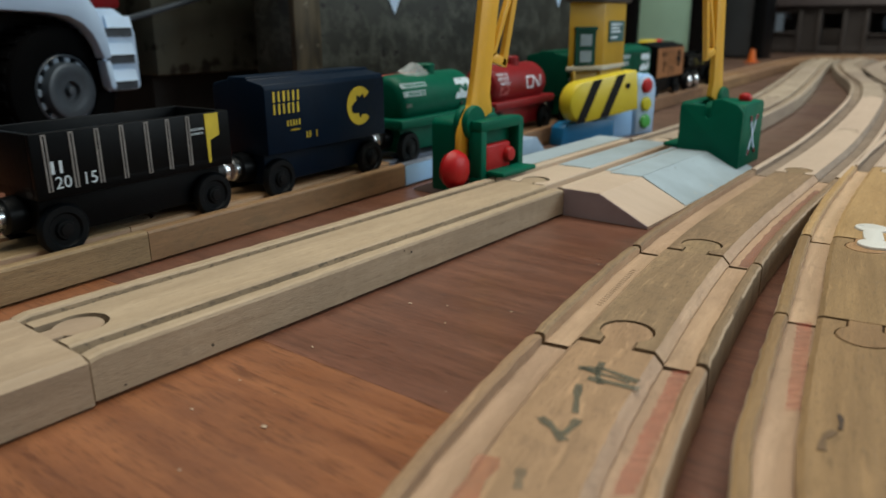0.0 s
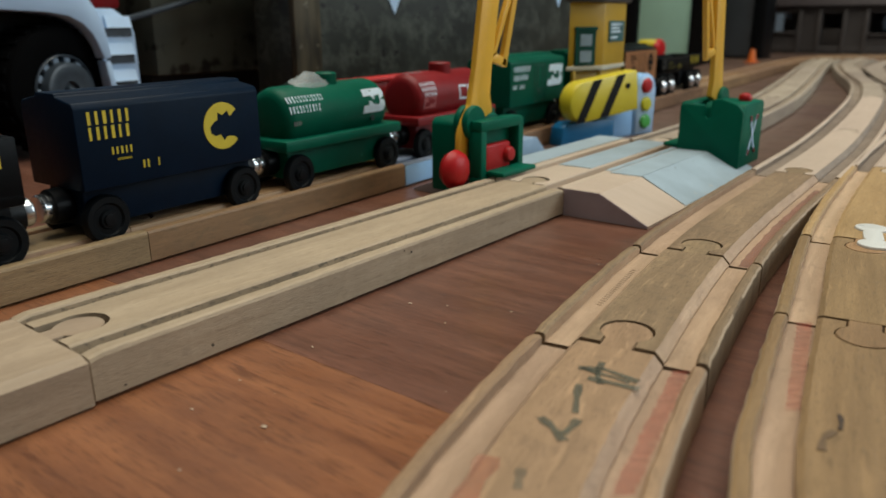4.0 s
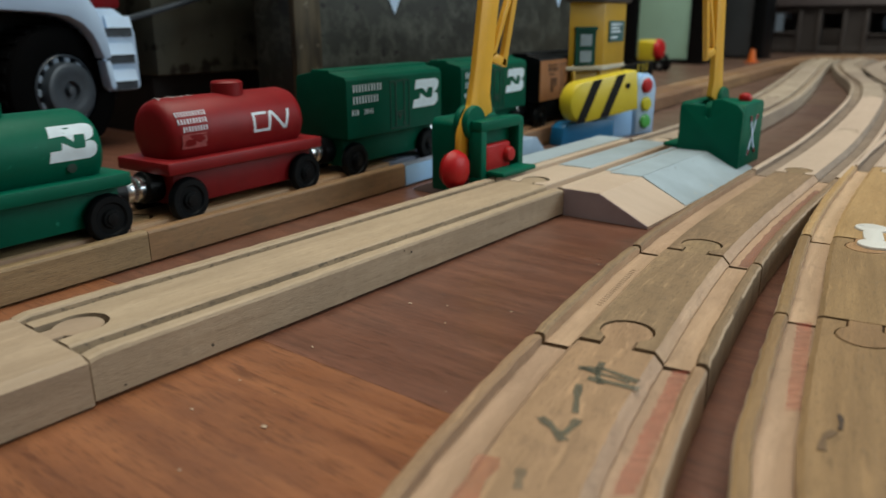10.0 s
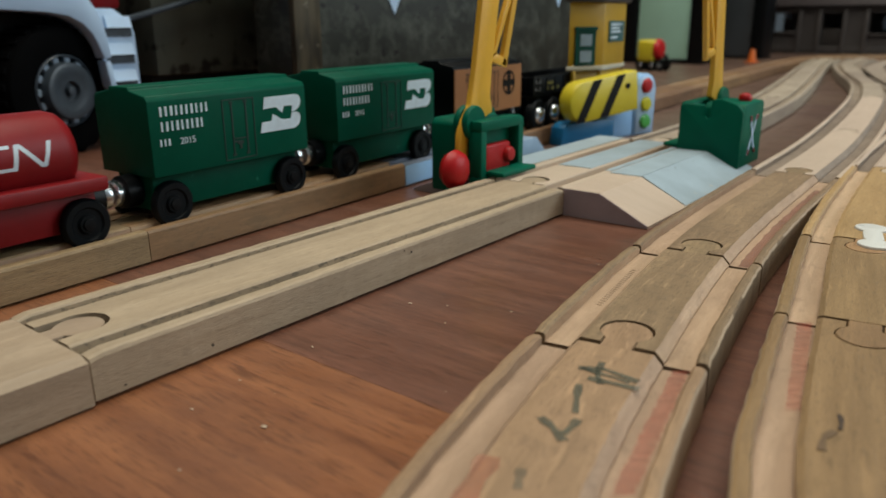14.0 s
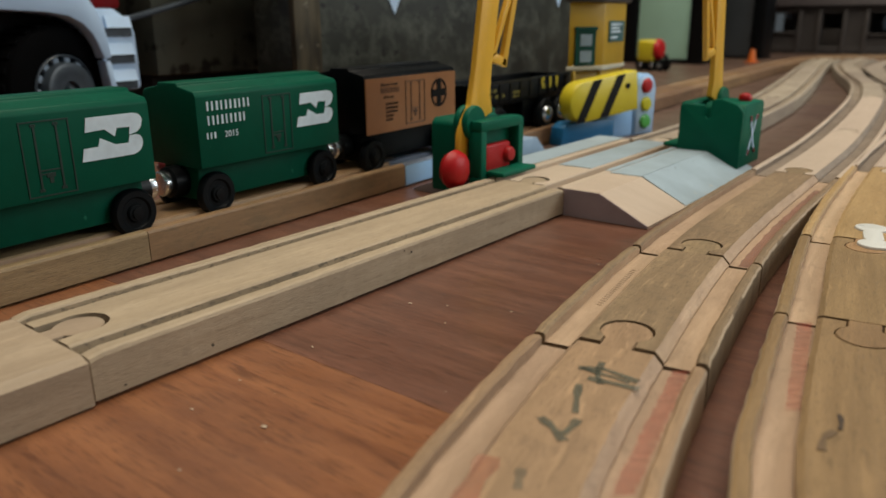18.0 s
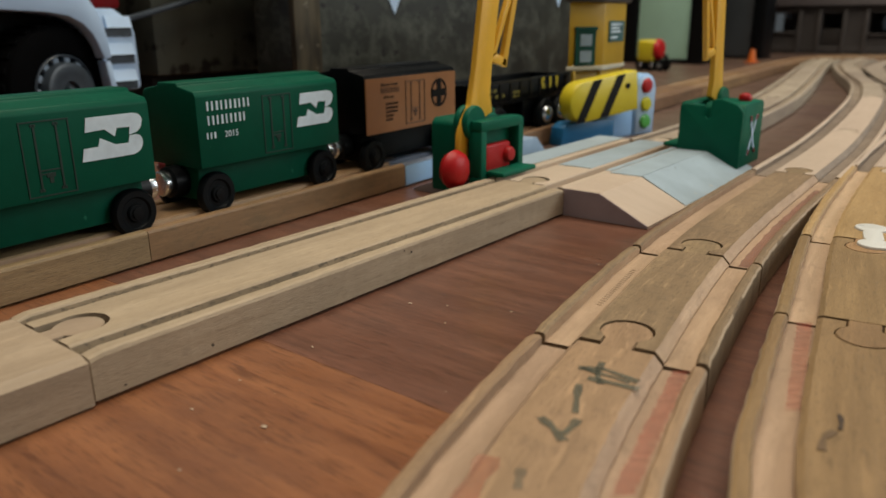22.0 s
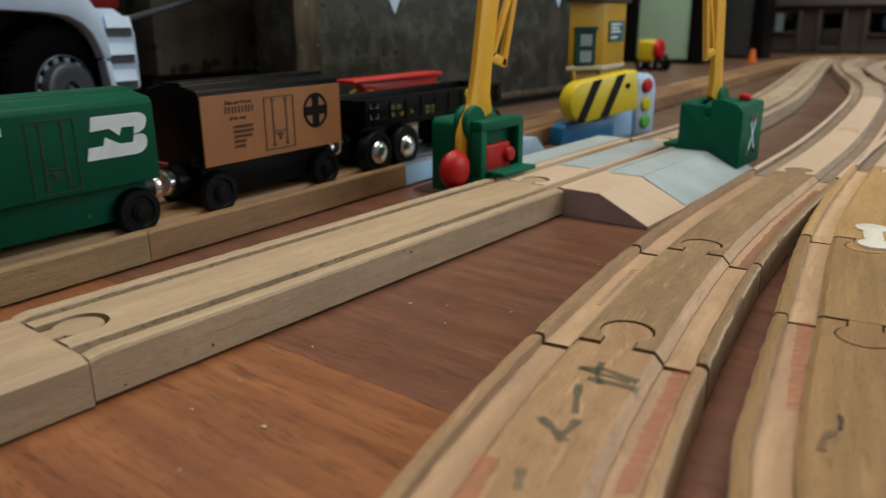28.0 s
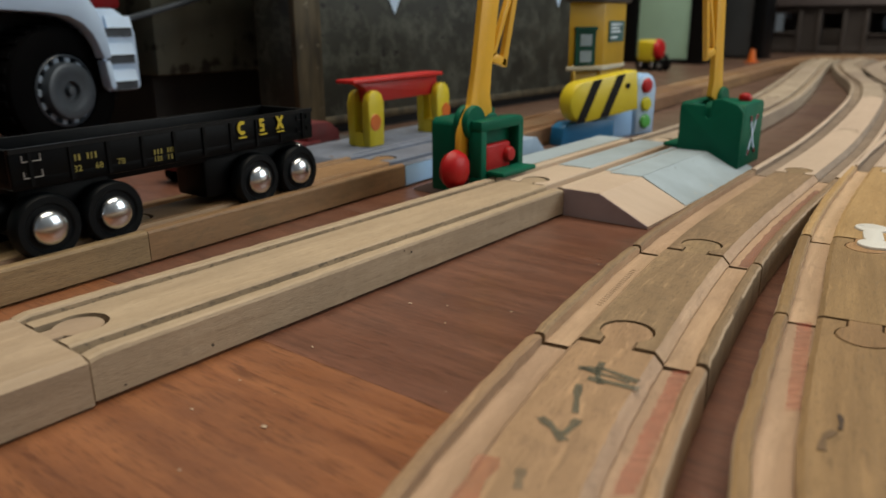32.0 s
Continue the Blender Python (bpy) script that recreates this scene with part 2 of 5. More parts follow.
def prism(outline, depth, m=None, bevel=0.0, bm=None, seg=2):
    """Extrudes a closed 2D outline (x, z) by depth along +y, then places it by m."""
    own = bmesh.new()
    a = [own.verts.new((x, 0, z)) for x, z in outline]
    f = own.faces.new(a)
    g = bmesh.ops.extrude_face_region(own, geom=[f])["geom"]
    bmesh.ops.translate(own, verts=[v for v in g if isinstance(v, bmesh.types.BMVert)], vec=(0, depth, 0))
    if bevel:
        bmesh.ops.recalc_face_normals(own, faces=own.faces)
        es = [e for e in own.edges if e.calc_face_angle(0) > 0.5]
        bmesh.ops.bevel(own, geom=es, offset=bevel, segments=seg, affect="EDGES", profile=0.5)
    if m is not None:
        bmesh.ops.transform(own, matrix=m, verts=own.verts)
    if bm is None:
        return own
    tmp = bpy.data.meshes.new("tmp")
    own.to_mesh(tmp)
    own.free()
    bm.from_mesh(tmp)
    bpy.data.meshes.remove(tmp)
    return bm


def lathe(profile, n=32, m=None, bm=None):
    """Revolves (radius, height) pairs round the z axis."""
    bm = bm or bmesh.new()
    rings = []
    for r, h in profile:
        if r < 1e-7:
            v = bm.verts.new((0, 0, h))
            rings.append([v] * n)
        else:
            rings.append([bm.verts.new((r * math.cos(2 * math.pi * i / n), r * math.sin(2 * math.pi * i / n), h)) for i in range(n)])
    made = [v for ring in rings for v in ring]
    for a, c in zip(rings, rings[1:]):
        for i in range(n):
            q = []
            for v in (a[i], a[(i + 1) % n], c[(i + 1) % n], c[i]):
                if v not in q:
                    q.append(v)
            if len(q) > 2:
                bm.faces.new(q)
    if m is not None:
        bmesh.ops.transform(bm, matrix=m, verts=list(set(made)))
    return bm


def disc_outline(r, n=24, cx=0.0, cz=0.0, a0=0.0, a1=360.0):
    k = n if a1 - a0 >= 360 else n + 1
    return [(cx + r * math.cos(radians(a0 + (a1 - a0) * i / n)), cz + r * math.sin(radians(a0 + (a1 - a0) * i / n))) for i in range(k)]


def flat(polys, y, thick=0.00025, bm=None):
    """Print on a side that faces -y: 2D outlines (x, z) as thin raised film."""
    bm = bm or bmesh.new()
    for o in polys:
        prism(o, thick, Matrix.Translation((0, y - thick, 0)), bm=bm)
    return bm


def bar(x0, z0, x1, z1):
    return [(x0, z0), (x1, z0), (x1, z1), (x0, z1)]


def text_mesh(words, size, m, bm=None):
    """Built-in font as a mesh standing in the x-z plane, its face to -y."""
    cu = bpy.data.curves.new("letters", "FONT")
    cu.body, cu.size, cu.extrude, cu.resolution_u = words, size, 0.00012, 3
    ob = bpy.data.objects.new("letters", cu)
    me = bpy.data.meshes.new_from_object(ob)
    bm = bm or bmesh.new()
    n0 = len(bm.verts)
    bm.from_mesh(me)
    bm.verts.ensure_lookup_table()
    bmesh.ops.transform(bm, matrix=m @ pose(0, 0, 0, 90), verts=bm.verts[n0:])
    bpy.data.objects.remove(ob)
    bpy.data.curves.remove(cu)
    bpy.data.meshes.remove(me)
    return bm


# ---------- room ----------
FLOOR_X, FLOOR_Y = (-1.9, 3.4), (-1.2, 2.2)
floor = tagged(new("floor", finish(box(*FLOOR_X, *FLOOR_Y, -0.05, -0.0006), "floor", mat("dark_subfloor", (0.03, 0.015, 0.01), 0.6))), "red-brown glossy plank floor", "floor", kind="structure")
for nm, b in (("wall_west", (-2.0, -1.9, -1.3, 2.3, -0.05, 2.45)), ("wall_east", (3.4, 3.5, -1.3, 2.3, -0.05, 2.45)), ("wall_north", (-1.9, 3.4, 2.2, 2.3, -0.05, 2.45))):
    tagged(new(nm, finish(box(*b), nm, PLASTER)), "plain painted room wall", "wall", kind="structure")
# south wall with a real window opening
bm = box(-1.9, 0.72, -1.3, -1.2, -0.05, 2.45)
box(1.78, 3.4, -1.3, -1.2, -0.05, 2.45, bm=bm)
box(0.72, 1.78, -1.3, -1.2, -0.05, 0.19, bm=bm)
box(0.72, 1.78, -1.3, -1.2, 1.25, 2.45, bm=bm)
tagged(new("wall_south", finish(bm, "wall_south", PLASTER)), "plain painted room wall with a window", "wall", kind="structure")
tagged(new("ceiling", finish(box(-2.0, 3.5, -1.3, 2.3, 2.45, 2.55), "ceiling", PLASTER)), "white plaster ceiling", "ceiling", kind="structure")
win = thing("window_1", "white framed window that lets daylight in", "window", pose(1.25, -1.25, 0.72), kind="structure")
for a in ((-0.53, -0.49, -0.53, 0.53), (0.49, 0.53, -0.53, 0.53), (-0.49, 0.49, -0.53, -0.49), (-0.49, 0.49, 0.49, 0.53), (-0.02, 0.02, -0.49, 0.49)):
    part("window_frame", box(a[0], a[1], -0.03, 0.03, a[2], a[3], 0.004), WHITE_P, win)
# Unseen made-up panel that carries the stand-in for ceiling bounce.
lamp = thing("bounce_stand_in_panel", "unseen added panel standing in for light bounced off the ceiling", "lamp", pose(0.45, 0.0, 2.45))
part("housing", box(-1.04, 1.04, -1.04, 1.04, -0.1, 0.0, 0.01), WHITE_P, lamp)


# ---------- curves for the track ----------
def smooth_line(pts, step=0.006):
    """A smooth line through plan points, as evenly spaced samples with headings."""
    P = [Vector(p) for p in pts]
    P = [P[0] * 2 - P[1]] + P + [P[-1] * 2 - P[-2]]
    raw = []
    for i in range(1, len(P) - 2):
        p0, p1, p2, p3 = P[i - 1:i + 3]
        for k in range(40):
            t = k / 40
            raw.append(0.5 * ((2 * p1) + (p2 - p0) * t + (2 * p0 - 5 * p1 + 4 * p2 - p3) * t * t + (3 * p1 - p0 - 3 * p2 + p3) * t ** 3))
    raw.append(P[-2])
    cum = [0.0]
    for a, c in zip(raw, raw[1:]):
        cum.append(cum[-1] + (c - a).length)
    xs, ys = [v.x for v in raw], [v.y for v in raw]

    def at(s):
        """Place and heading at the length s."""
        s2 = min(max(s, 0.0), cum[-1])
        x, y = np.interp(s2, cum, xs), np.interp(s2, cum, ys)
        e = 0.004
        a, c = max(s2 - e, 0), min(s2 + e, cum[-1])
        d = Vector((np.interp(c, cum, xs) - np.interp(a, cum, xs), np.interp(c, cum, ys) - np.interp(a, cum, ys))).normalized()
        return Vector((x, y)) + d * (s - s2), d

    def near(x, y):
        return cum[min(range(len(raw)), key=lambda i: (raw[i] - Vector((x, y))).length)]

    return at, near, cum[-1]


HALF, DECK, RIM0, TOP, GROOVE = 0.0200, 0.0098, 0.0158, 0.0120, 0.0090


def keyhole(s, sign, r, neck, reach, n=14):
    """Outline of a peg that points along sign from the end at s: neck, round head, neck."""
    a = math.asin(neck / r)
    pts = [(s, -neck)]
    for i in range(n + 1):
        t = -math.pi + a + (2 * math.pi - 2 * a) * i / n
        pts.append((s + sign * (reach + r * math.cos(t)), r * math.sin(t)))
    pts.append((s, neck))
    return pts


def track_piece(name, line, s0, s1, socket="start", peg="end", material=None, label="", grooved=True, z=0.0, group="track pieces", wear=0.0006, groove=None, DECK=0.0100, RIM0=0.0160, gap=0.00035, rugged=0.0, snug=False, mouth=0.0040):
    """One wooden track piece between two lengths of a line: slab, two rims and a raised middle, with a socket and a peg."""
    material = material or BEECH
    a, c = s0 + gap, s1 - gap
    n = max(1, int((c - a) / (0.0035 if rugged else 0.012)))
    ss = [a + (c - a) * i / n for i in range(n + 1)]
    seed_ = (s0 * 37.0) % 11.0
    bm = bmesh.new()
    uvl = bm.loops.layers.uv.new("grain")
    at = line[0]
    o0, h0 = at((s0 + s1) / 2)
    inv = Matrix.Translation((o0.x, o0.y, z)) @ Matrix.Rotation(math.atan2(h0.y, h0.x), 4, "Z")
    back = inv.inverted()
    cache = {}

    def V(s, v, h):
        key = (round(s, 6), round(v, 6), round(h, 6))
        if key not in cache:
            p, d = at(s)
            if rugged and h > GROOVE + 0.001 and abs(abs(s - (a + c) / 2) - (c - a) / 2) < 0.0002 and abs(v) > DECK + 1e-4:
                h -= 0.0007
            if rugged and abs(v) > 0.007:
                v += rugged * (noise.noise((s * 170 + seed_, v * 90, 1.0)) + 0.6 * noise.noise((s * 520, v * 200, seed_)))
                if h > GROOVE + 0.001 and abs(v) > DECK + 0.002:
                    h += rugged * 0.7 * noise.noise((s * 210, v * 150, seed_ + 4))
            w = back @ Vector((p.x - d.y * v, p.y + d.x * v, h + z))
            cache[key] = bm.verts.new(w)
        return cache[key]

    def face(pts, mi=0):
        vs = [V(*p) for p in pts]
        if len(set(vs)) < 3:
            return
        try:
            f = bm.faces.new(vs)
        except ValueError:
            return
        f.material_index = mi
        up = abs((pts[0][2] - pts[1][2])) + abs(pts[1][2] - pts[2][2]) < 1e-6
        for lp, p in zip(f.loops, pts):
            lp[uvl].uv = (p[0], p[1]) if up else (p[0], p[1] + p[2] + 0.05)

    def outline(half):
        right = [(s, -half) for s in ss]
        left = [(s, half) for s in reversed(ss)]
        end = []
        if socket == "end":
            end = keyhole(c, -1, 0.0064, mouth, 0.0085)
        start = keyhole(a, 1, 0.0064, mouth, 0.0085)[::-1] if socket == "start" else []
        return right + end + left + start

    def solid(o, z0, z1):
        top = [(s, v, z1) for s, v in o]
        bot = [(s, v, z0) for s, v in o]
        face(top, int(grooved and z1 == GROOVE))
        for i in range(len(o)):
            j = (i + 1) % len(o)
            wall_ = grooved and z0 == GROOVE and abs(abs(o[i][1]) - DECK) < 1e-6 and abs(abs(o[j][1]) - DECK) < 1e-6
            face([bot[i], bot[j], top[j], top[i]], int(wall_))

    if grooved:
        solid(outline(RIM0), 0.0, GROOVE)
        o = outline(DECK)
        lip = GROOVE + 0.0007 if wear > 0.002 else TOP - 0.0005
        solid(o, GROOVE, lip)
        # softened shoulder of the middle
        inner = [(s, math.copysign(DECK - wear, v)) if abs(abs(v) - DECK) < 1e-6 else (s, v) for s, v in o]
        for i in range(len(o)):
            j = (i + 1) % len(o)
            face([(*o[i], lip), (*o[j], lip), (*inner[j], TOP), (*inner[i], TOP)], int(wear > 0.002 and abs(abs(o[i][1]) - DECK) < 1e-6 and abs(abs(o[j][1]) - DECK) < 1e-6))
        face([(*q, TOP) for q in inner])
        for sg in (-1, 1):
            prof = [(HALF - 0.0020, 0.0), (HALF - 0.0017, 0.0006), (HALF, 0.0010), (HALF, TOP - 0.0011), (HALF - 0.0004, TOP - 0.0003), (HALF - 0.0012, TOP), (RIM0 + 0.0006, TOP), (RIM0, TOP - 0.0006), (RIM0, GROOVE), (RIM0, 0.0)]
            for i in range(n):
                for (v0, h_0), (v1, h_1) in zip(prof, prof[1:]):
                    face([(ss[i], sg * v0, h_0), (ss[i + 1], sg * v0, h_0), (ss[i + 1], sg * v1, h_1), (ss[i], sg * v1, h_1)], int(v0 == RIM0 and v1 == RIM0 and h_0 > GROOVE) or (2 if rugged > 0.00025 and v0 == HALF and h_0 > GROOVE and noise.noise((ss[i] * 55, sg * 3.0, seed_)) > -0.4 else 0))
            for e in (ss[0], ss[-1]):
                face([(e, sg * v, h) for v, h in prof])
    else:
        o = outline(HALF)
        solid(outline(HALF - 0.0018), 0.0, 0.0007)
        solid(o, 0.0007, TOP - 0.0011)
        inner = [(s, math.copysign(HALF - 0.0032, v)) if abs(abs(v) - HALF) < 1e-6 else (s, v) for s, v in o]
        for i in range(len(o)):
            j = (i + 1) % len(o)
            face([(*o[i], TOP - 0.0011), (*o[j], TOP - 0.0011), (*inner[j], TOP), (*inner[i], TOP)])
        face([(*q, TOP) for q in inner])
    bmesh.ops.remove_doubles(bm, verts=bm.verts, dist=1e-6)
    bmesh.ops.triangulate(bm, faces=[f for f in bm.faces if len(f.verts) > 4])
    me = finish(bm, name, material)
    if grooved:
        me.materials.append(groove or GROOVE_RUB)
        me.materials.append(EDGE_WORN)
    ob = new(name, me)
    ob.matrix_basis = inv
    if peg:
        e, sg = (c, 1) if peg == "end" else (a, -1)
        ring = keyhole(e, sg, 0.0061, 0.0036, 0.0086 + gap) if snug else keyhole(e, sg, 0.0059, 0.0031, 0.0079)
        pb = bmesh.new()
        pu = pb.loops.layers.uv.new("grain")
        rows_ = []
        for h, k in ((0.0, 1.0), (TOP - 0.0005, 1.0), (TOP - 0.0001, 0.95)):
            row = []
            for s_, v_ in ring:
                p_, d_ = at(s_)
                row.append(pb.verts.new(back @ Vector((p_.x - d_.y * v_ * k, p_.y + d_.x * v_ * k, h + z))))
            rows_.append(row)
        pb.faces.new(rows_[2])
        for r0, r1 in zip(rows_, rows_[1:]):
            for i in range(len(ring) - 1):
                pb.faces.new((r0[i], r0[i + 1], r1[i + 1], r1[i]))
        for f in pb.faces:
            for lp in f.loops:
                lp[pu].uv = (lp.vert.co.x, lp.vert.co.y + lp.vert.co.z)
        pg = new("peg", finish(pb, "peg", material))
        pg.parent = ob
    return tagged(ob, label or "wooden toy railway track piece with two grooves", "track", group)


KA, YA = 0.0686, 0.0779


def a_line(x):
    return YA + 0.020 + KA * x


line_a = smooth_line([(-0.9, a_line(-0.9)), (-0.4, a_line(-0.4)), (0.1, a_line(0.1)), (0.6, a_line(0.6)), (1.2, a_line(1.2)), (1.38, 0.185), (1.5, 0.165), (1.58, 0.09), (1.62, -0.05)])
line_b = smooth_line([(-0.3, 0.02), (0.0, 0.02), (0.36, 0.02)])
line_c = smooth_line([(-0.14, -0.155), (-0.06, -0.123), (0.0149, -0.101), (0.075, -0.0885), (0.1537, -0.0772), (0.22, -0.0725), (0.3027, -0.0698), (0.409, -0.0657), (0.55, -0.054), (0.71, -0.036), (0.88, -0.006), (1.05, 0.04), (1.25, 0.085), (1.45, 0.10)])
line_d = smooth_line([(-0.10, -0.200), (-0.03, -0.170), (0.041, -0.1452), (0.076, -0.1375), (0.127, -0.1292), (0.2, -0.1175), (0.272, -0.1105), (0.373, -0.1048), (0.5, -0.101), (0.65, -0.085), (0.82, -0.05), (1.0, 0.0), (1.2, 0.04), (1.4, 0.05)])
line_e = smooth_line([(0.355, 0.018), (0.45, 0.02), (0.66, 0.036), (0.9, 0.072), (1.21, 0.124), (1.42, 0.15)])

sa = lambda x: line_a[1](x, a_line(x))
xs = [-0.9, -0.68, -0.46, -0.29, -0.149, 0.067, 0.2145]
for x0, x1 in zip(xs, xs[1:]):
    if x1 < 0.1:
        track_piece("track_piece", line_a, sa(x0), sa(x1), label="pale wooden track piece under the goods train", material=BEECH_YELLOW, gap=0.00014)
    else:
        track_piece("track_piece", line_a, sa(x0), sa(x1), label="wooden track piece with a brownish side under the goods train", material=BEECH_A, gap=0.00014)
xs = [0.3035, 0.52, 0.736, 0.95, 1.17]
for x0, x1 in zip(xs, xs[1:]):
    track_piece("track_piece", line_a, sa(x0), sa(x1), material=BEECH_A)
s = sa(1.17)
while s < line_a[2] - 0.02:
    e = min(s + 0.14, line_a[2])
    track_piece("track_piece", line_a, s, e, material=BEECH_A, label="curved wooden track piece far along the line")
    s = e
blue = track_piece("track_piece", line_a, sa(0.2155), sa(0.3030), material=LAVENDER, label="lavender-grey painted track piece with light blue sides", peg="")
blue.data.materials[1] = SKY_BLUE
for f in blue.data.polygons:
    f.material_index = int(abs(f.normal.z) < 0.3 and abs(f.center.y) > HALF - 0.001)
track_piece("track_piece", line_b, 0.3, 0.5098, label="pale straight wooden track piece with dark worn grooves", groove=GROOVE_DARK, mouth=0.0060, DECK=0.0112, RIM0=0.0155, rugged=0.00022)
line_f = smooth_line([(-0.3, 0.0190), (0.0, 0.0190), (0.36, 0.0190)])
track_piece("track_piece", line_f, 0.16, 0.2998, gap=0.0002, socket="", label="flat pale wooden track piece without grooves", grooved=False, material=BEECH)


def run_pieces(line, stops, materials, label="", first=None, **k):
    for i, (s0, s1) in enumerate(zip(stops, stops[1:])):
        near_ = i < 3
        wide = {**k, "gap": 0.0004} if i >= 3 and "gap" in k else k
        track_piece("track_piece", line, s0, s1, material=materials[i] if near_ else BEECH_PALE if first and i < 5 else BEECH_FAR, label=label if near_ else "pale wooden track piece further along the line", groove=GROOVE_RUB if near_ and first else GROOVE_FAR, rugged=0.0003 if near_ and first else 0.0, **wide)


nc = line_c[1]
run_pieces(line_c, [0.0, nc(0.075, -0.0885), nc(0.1537, -0.0772), nc(0.3027, -0.0698), nc(0.409, -0.0657) + 0.05, nc(0.71, -0.036), nc(0.88, -0.006), nc(1.05, 0.04), line_c[2]], (BEECH_WARM, BEECH_OLD, BEECH_OLD), "worn, grubby old wooden track piece", first=GROOVE_RUB, gap=0.0010, wear=0.0021, snug=True, DECK=0.0106, RIM0=0.0170)
nd = line_d[1]
run_pieces(line_d, [0.0, nd(0.122, -0.13), nd(0.2, -0.1175), nd(0.373, -0.1048) - 0.03, nd(0.5, -0.101), nd(0.65, -0.085), nd(0.82, -0.05), nd(1.0, 0.0), line_d[2]], (BEECH_OCHRE, BEECH_OCHRE, BEECH_HONEY), "old wooden track piece with rubbed red paint", socket="end", peg="start", first=GROOVE_RUB, gap=0.0008, wear=0.0012, snug=True, DECK=0.0102, RIM0=0.0166)
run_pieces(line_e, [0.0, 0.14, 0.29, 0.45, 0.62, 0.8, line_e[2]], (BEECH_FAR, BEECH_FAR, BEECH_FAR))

# ---------- the goods train ----------
BODY_L, BODY_W, WB = 0.0765, 0.0315, 0.030
SIDE = -BODY_W / 2


turners = []


def wheel(car, x, side, hub=False, r=0.0085):
    m = pose(x, side * (0.0162 if hub else 0.0140), r) @ pose(0, 0, 0, 90 if side < 0 else -90)
    turners.append([m, r])
    t = 0.0060 if hub else 0.0036
    prof = [(0.0, -t), (0.004, -t), (r - 0.0006, 0.0002 - t), (r, 0.0009 - t), (r, -0.0010), (r - 0.0008, 0.0), (r - 0.0028, 0.0), (r - 0.0034, -0.0007), (0.0034, -0.0007), (0.0030, 0.0003), (0.0, 0.0004)]
    w = part("wheel", lathe(prof, 36), RUBBER, car, "black plastic wheel", at=m)
    turners[-1].append(w)
    if hub:
        part("hub", lathe([(0.0058, -0.0004), (0.0057, 0.0005), (0.0047, 0.0017), (0.0026, 0.0026), (0.0, 0.0029)], 28), CHROME, w, "domed shiny metal hub")
    else:
        part("hub", lathe([(0.0022, 0.0), (0.0020, 0.0009), (0.0, 0.0011)], 20), BLACK, w)
    return w


def coupler(car, x, sign, z=0.0135):
    m = pose(x, 0, z) @ pose(0, 0, 0, 0, sign * 90)
    c = part("coupling", lathe([(0.0022, -0.004), (0.0022, 0.0035), (0.0045, 0.0036), (0.0048, 0.0042), (0.0048, 0.0062), (0.0042, 0.0069), (0.0, 0.0070)], 28, m), CHROME, car, "round metal magnet coupling")
    part("collar", lathe([(0.0, -0.003), (0.0060, -0.003), (0.0062, -0.002), (0.0060, 0.0030), (0.0050, 0.0036), (0.0030, 0.0036)], 24, m), BLACK, c)
    return c


def frame_and_wheels(car, material, hub=False, skirt=0.0205, positions=(-WB, WB), z1=0.0205, half=0.0360):
    part("underframe", box(-half, half, -skirt / 2, skirt / 2, 0.0062, z1, 0.0008), material, car)
    for x in positions:
        for sd in (-1, 1):
            wheel(car, x, sd, hub)
        part("axle", lathe([(0.0012, -0.0125), (0.0012, 0.0125)], 10, pose(x, 0, 0.0085) @ pose(0, 0, 0, 90)), STEEL, car)
    coupler(car, -half - 0.0035, -1)
    coupler(car, half + 0.0035, 1)


def wagon(label):
    return thing("goods_wagon", label, "toy wagon", group="goods train")


def arc_stroke(cx, cz, r0, r1, a0, a1, n=20, sx=1.0):
    o = [(cx + sx * r1 * math.cos(radians(a0 + (a1 - a0) * i / n)), cz + r1 * math.sin(radians(a0 + (a1 - a0) * i / n))) for i in range(n + 1)]
    i_ = [(cx + sx * r0 * math.cos(radians(a1 + (a0 - a1) * i / n)), cz + r0 * math.sin(radians(a1 + (a0 - a1) * i / n))) for i in range(n + 1)]
    return o + i_


def ridge_body(L, W, z0, z1, z2):
    """Boxcar body with a slightly sloping roof and a raised walkway along the ridge."""
    h, w = L / 2, W / 2
    o = [(-w, z0), (w, z0), (w, z1 - 0.0018), (w - 0.0012, z1), (0.006, z2), (0.0055, z2 + 0.0012), (-0.0055, z2 + 0.0012), (-0.006, z2), (-w + 0.0012, z1), (-w, z1 - 0.0018)]
    return prism(o, L, Matrix.Translation((h, 0, 0)) @ pose(0, 0, 0, 0, 0, 90), bevel=0.0005)


def text_bars(x, z, lengths, h, gap):
    """Rows of plain upright bars of the size of a line of print."""
    out = []
    for i, ln in enumerate(lengths):
        n = max(1, round(ln / (h * 0.66)))
        pitch = ln / n
        for k in range(n):
            wd = pitch * (0.38, 0.32, 0.43, 0.35)[(k * 3 + i) % 4]
            out.append(bar(x + k * pitch, z - i * (h + gap) - h, x + k * pitch + wd, z - i * (h + gap)))
    return out


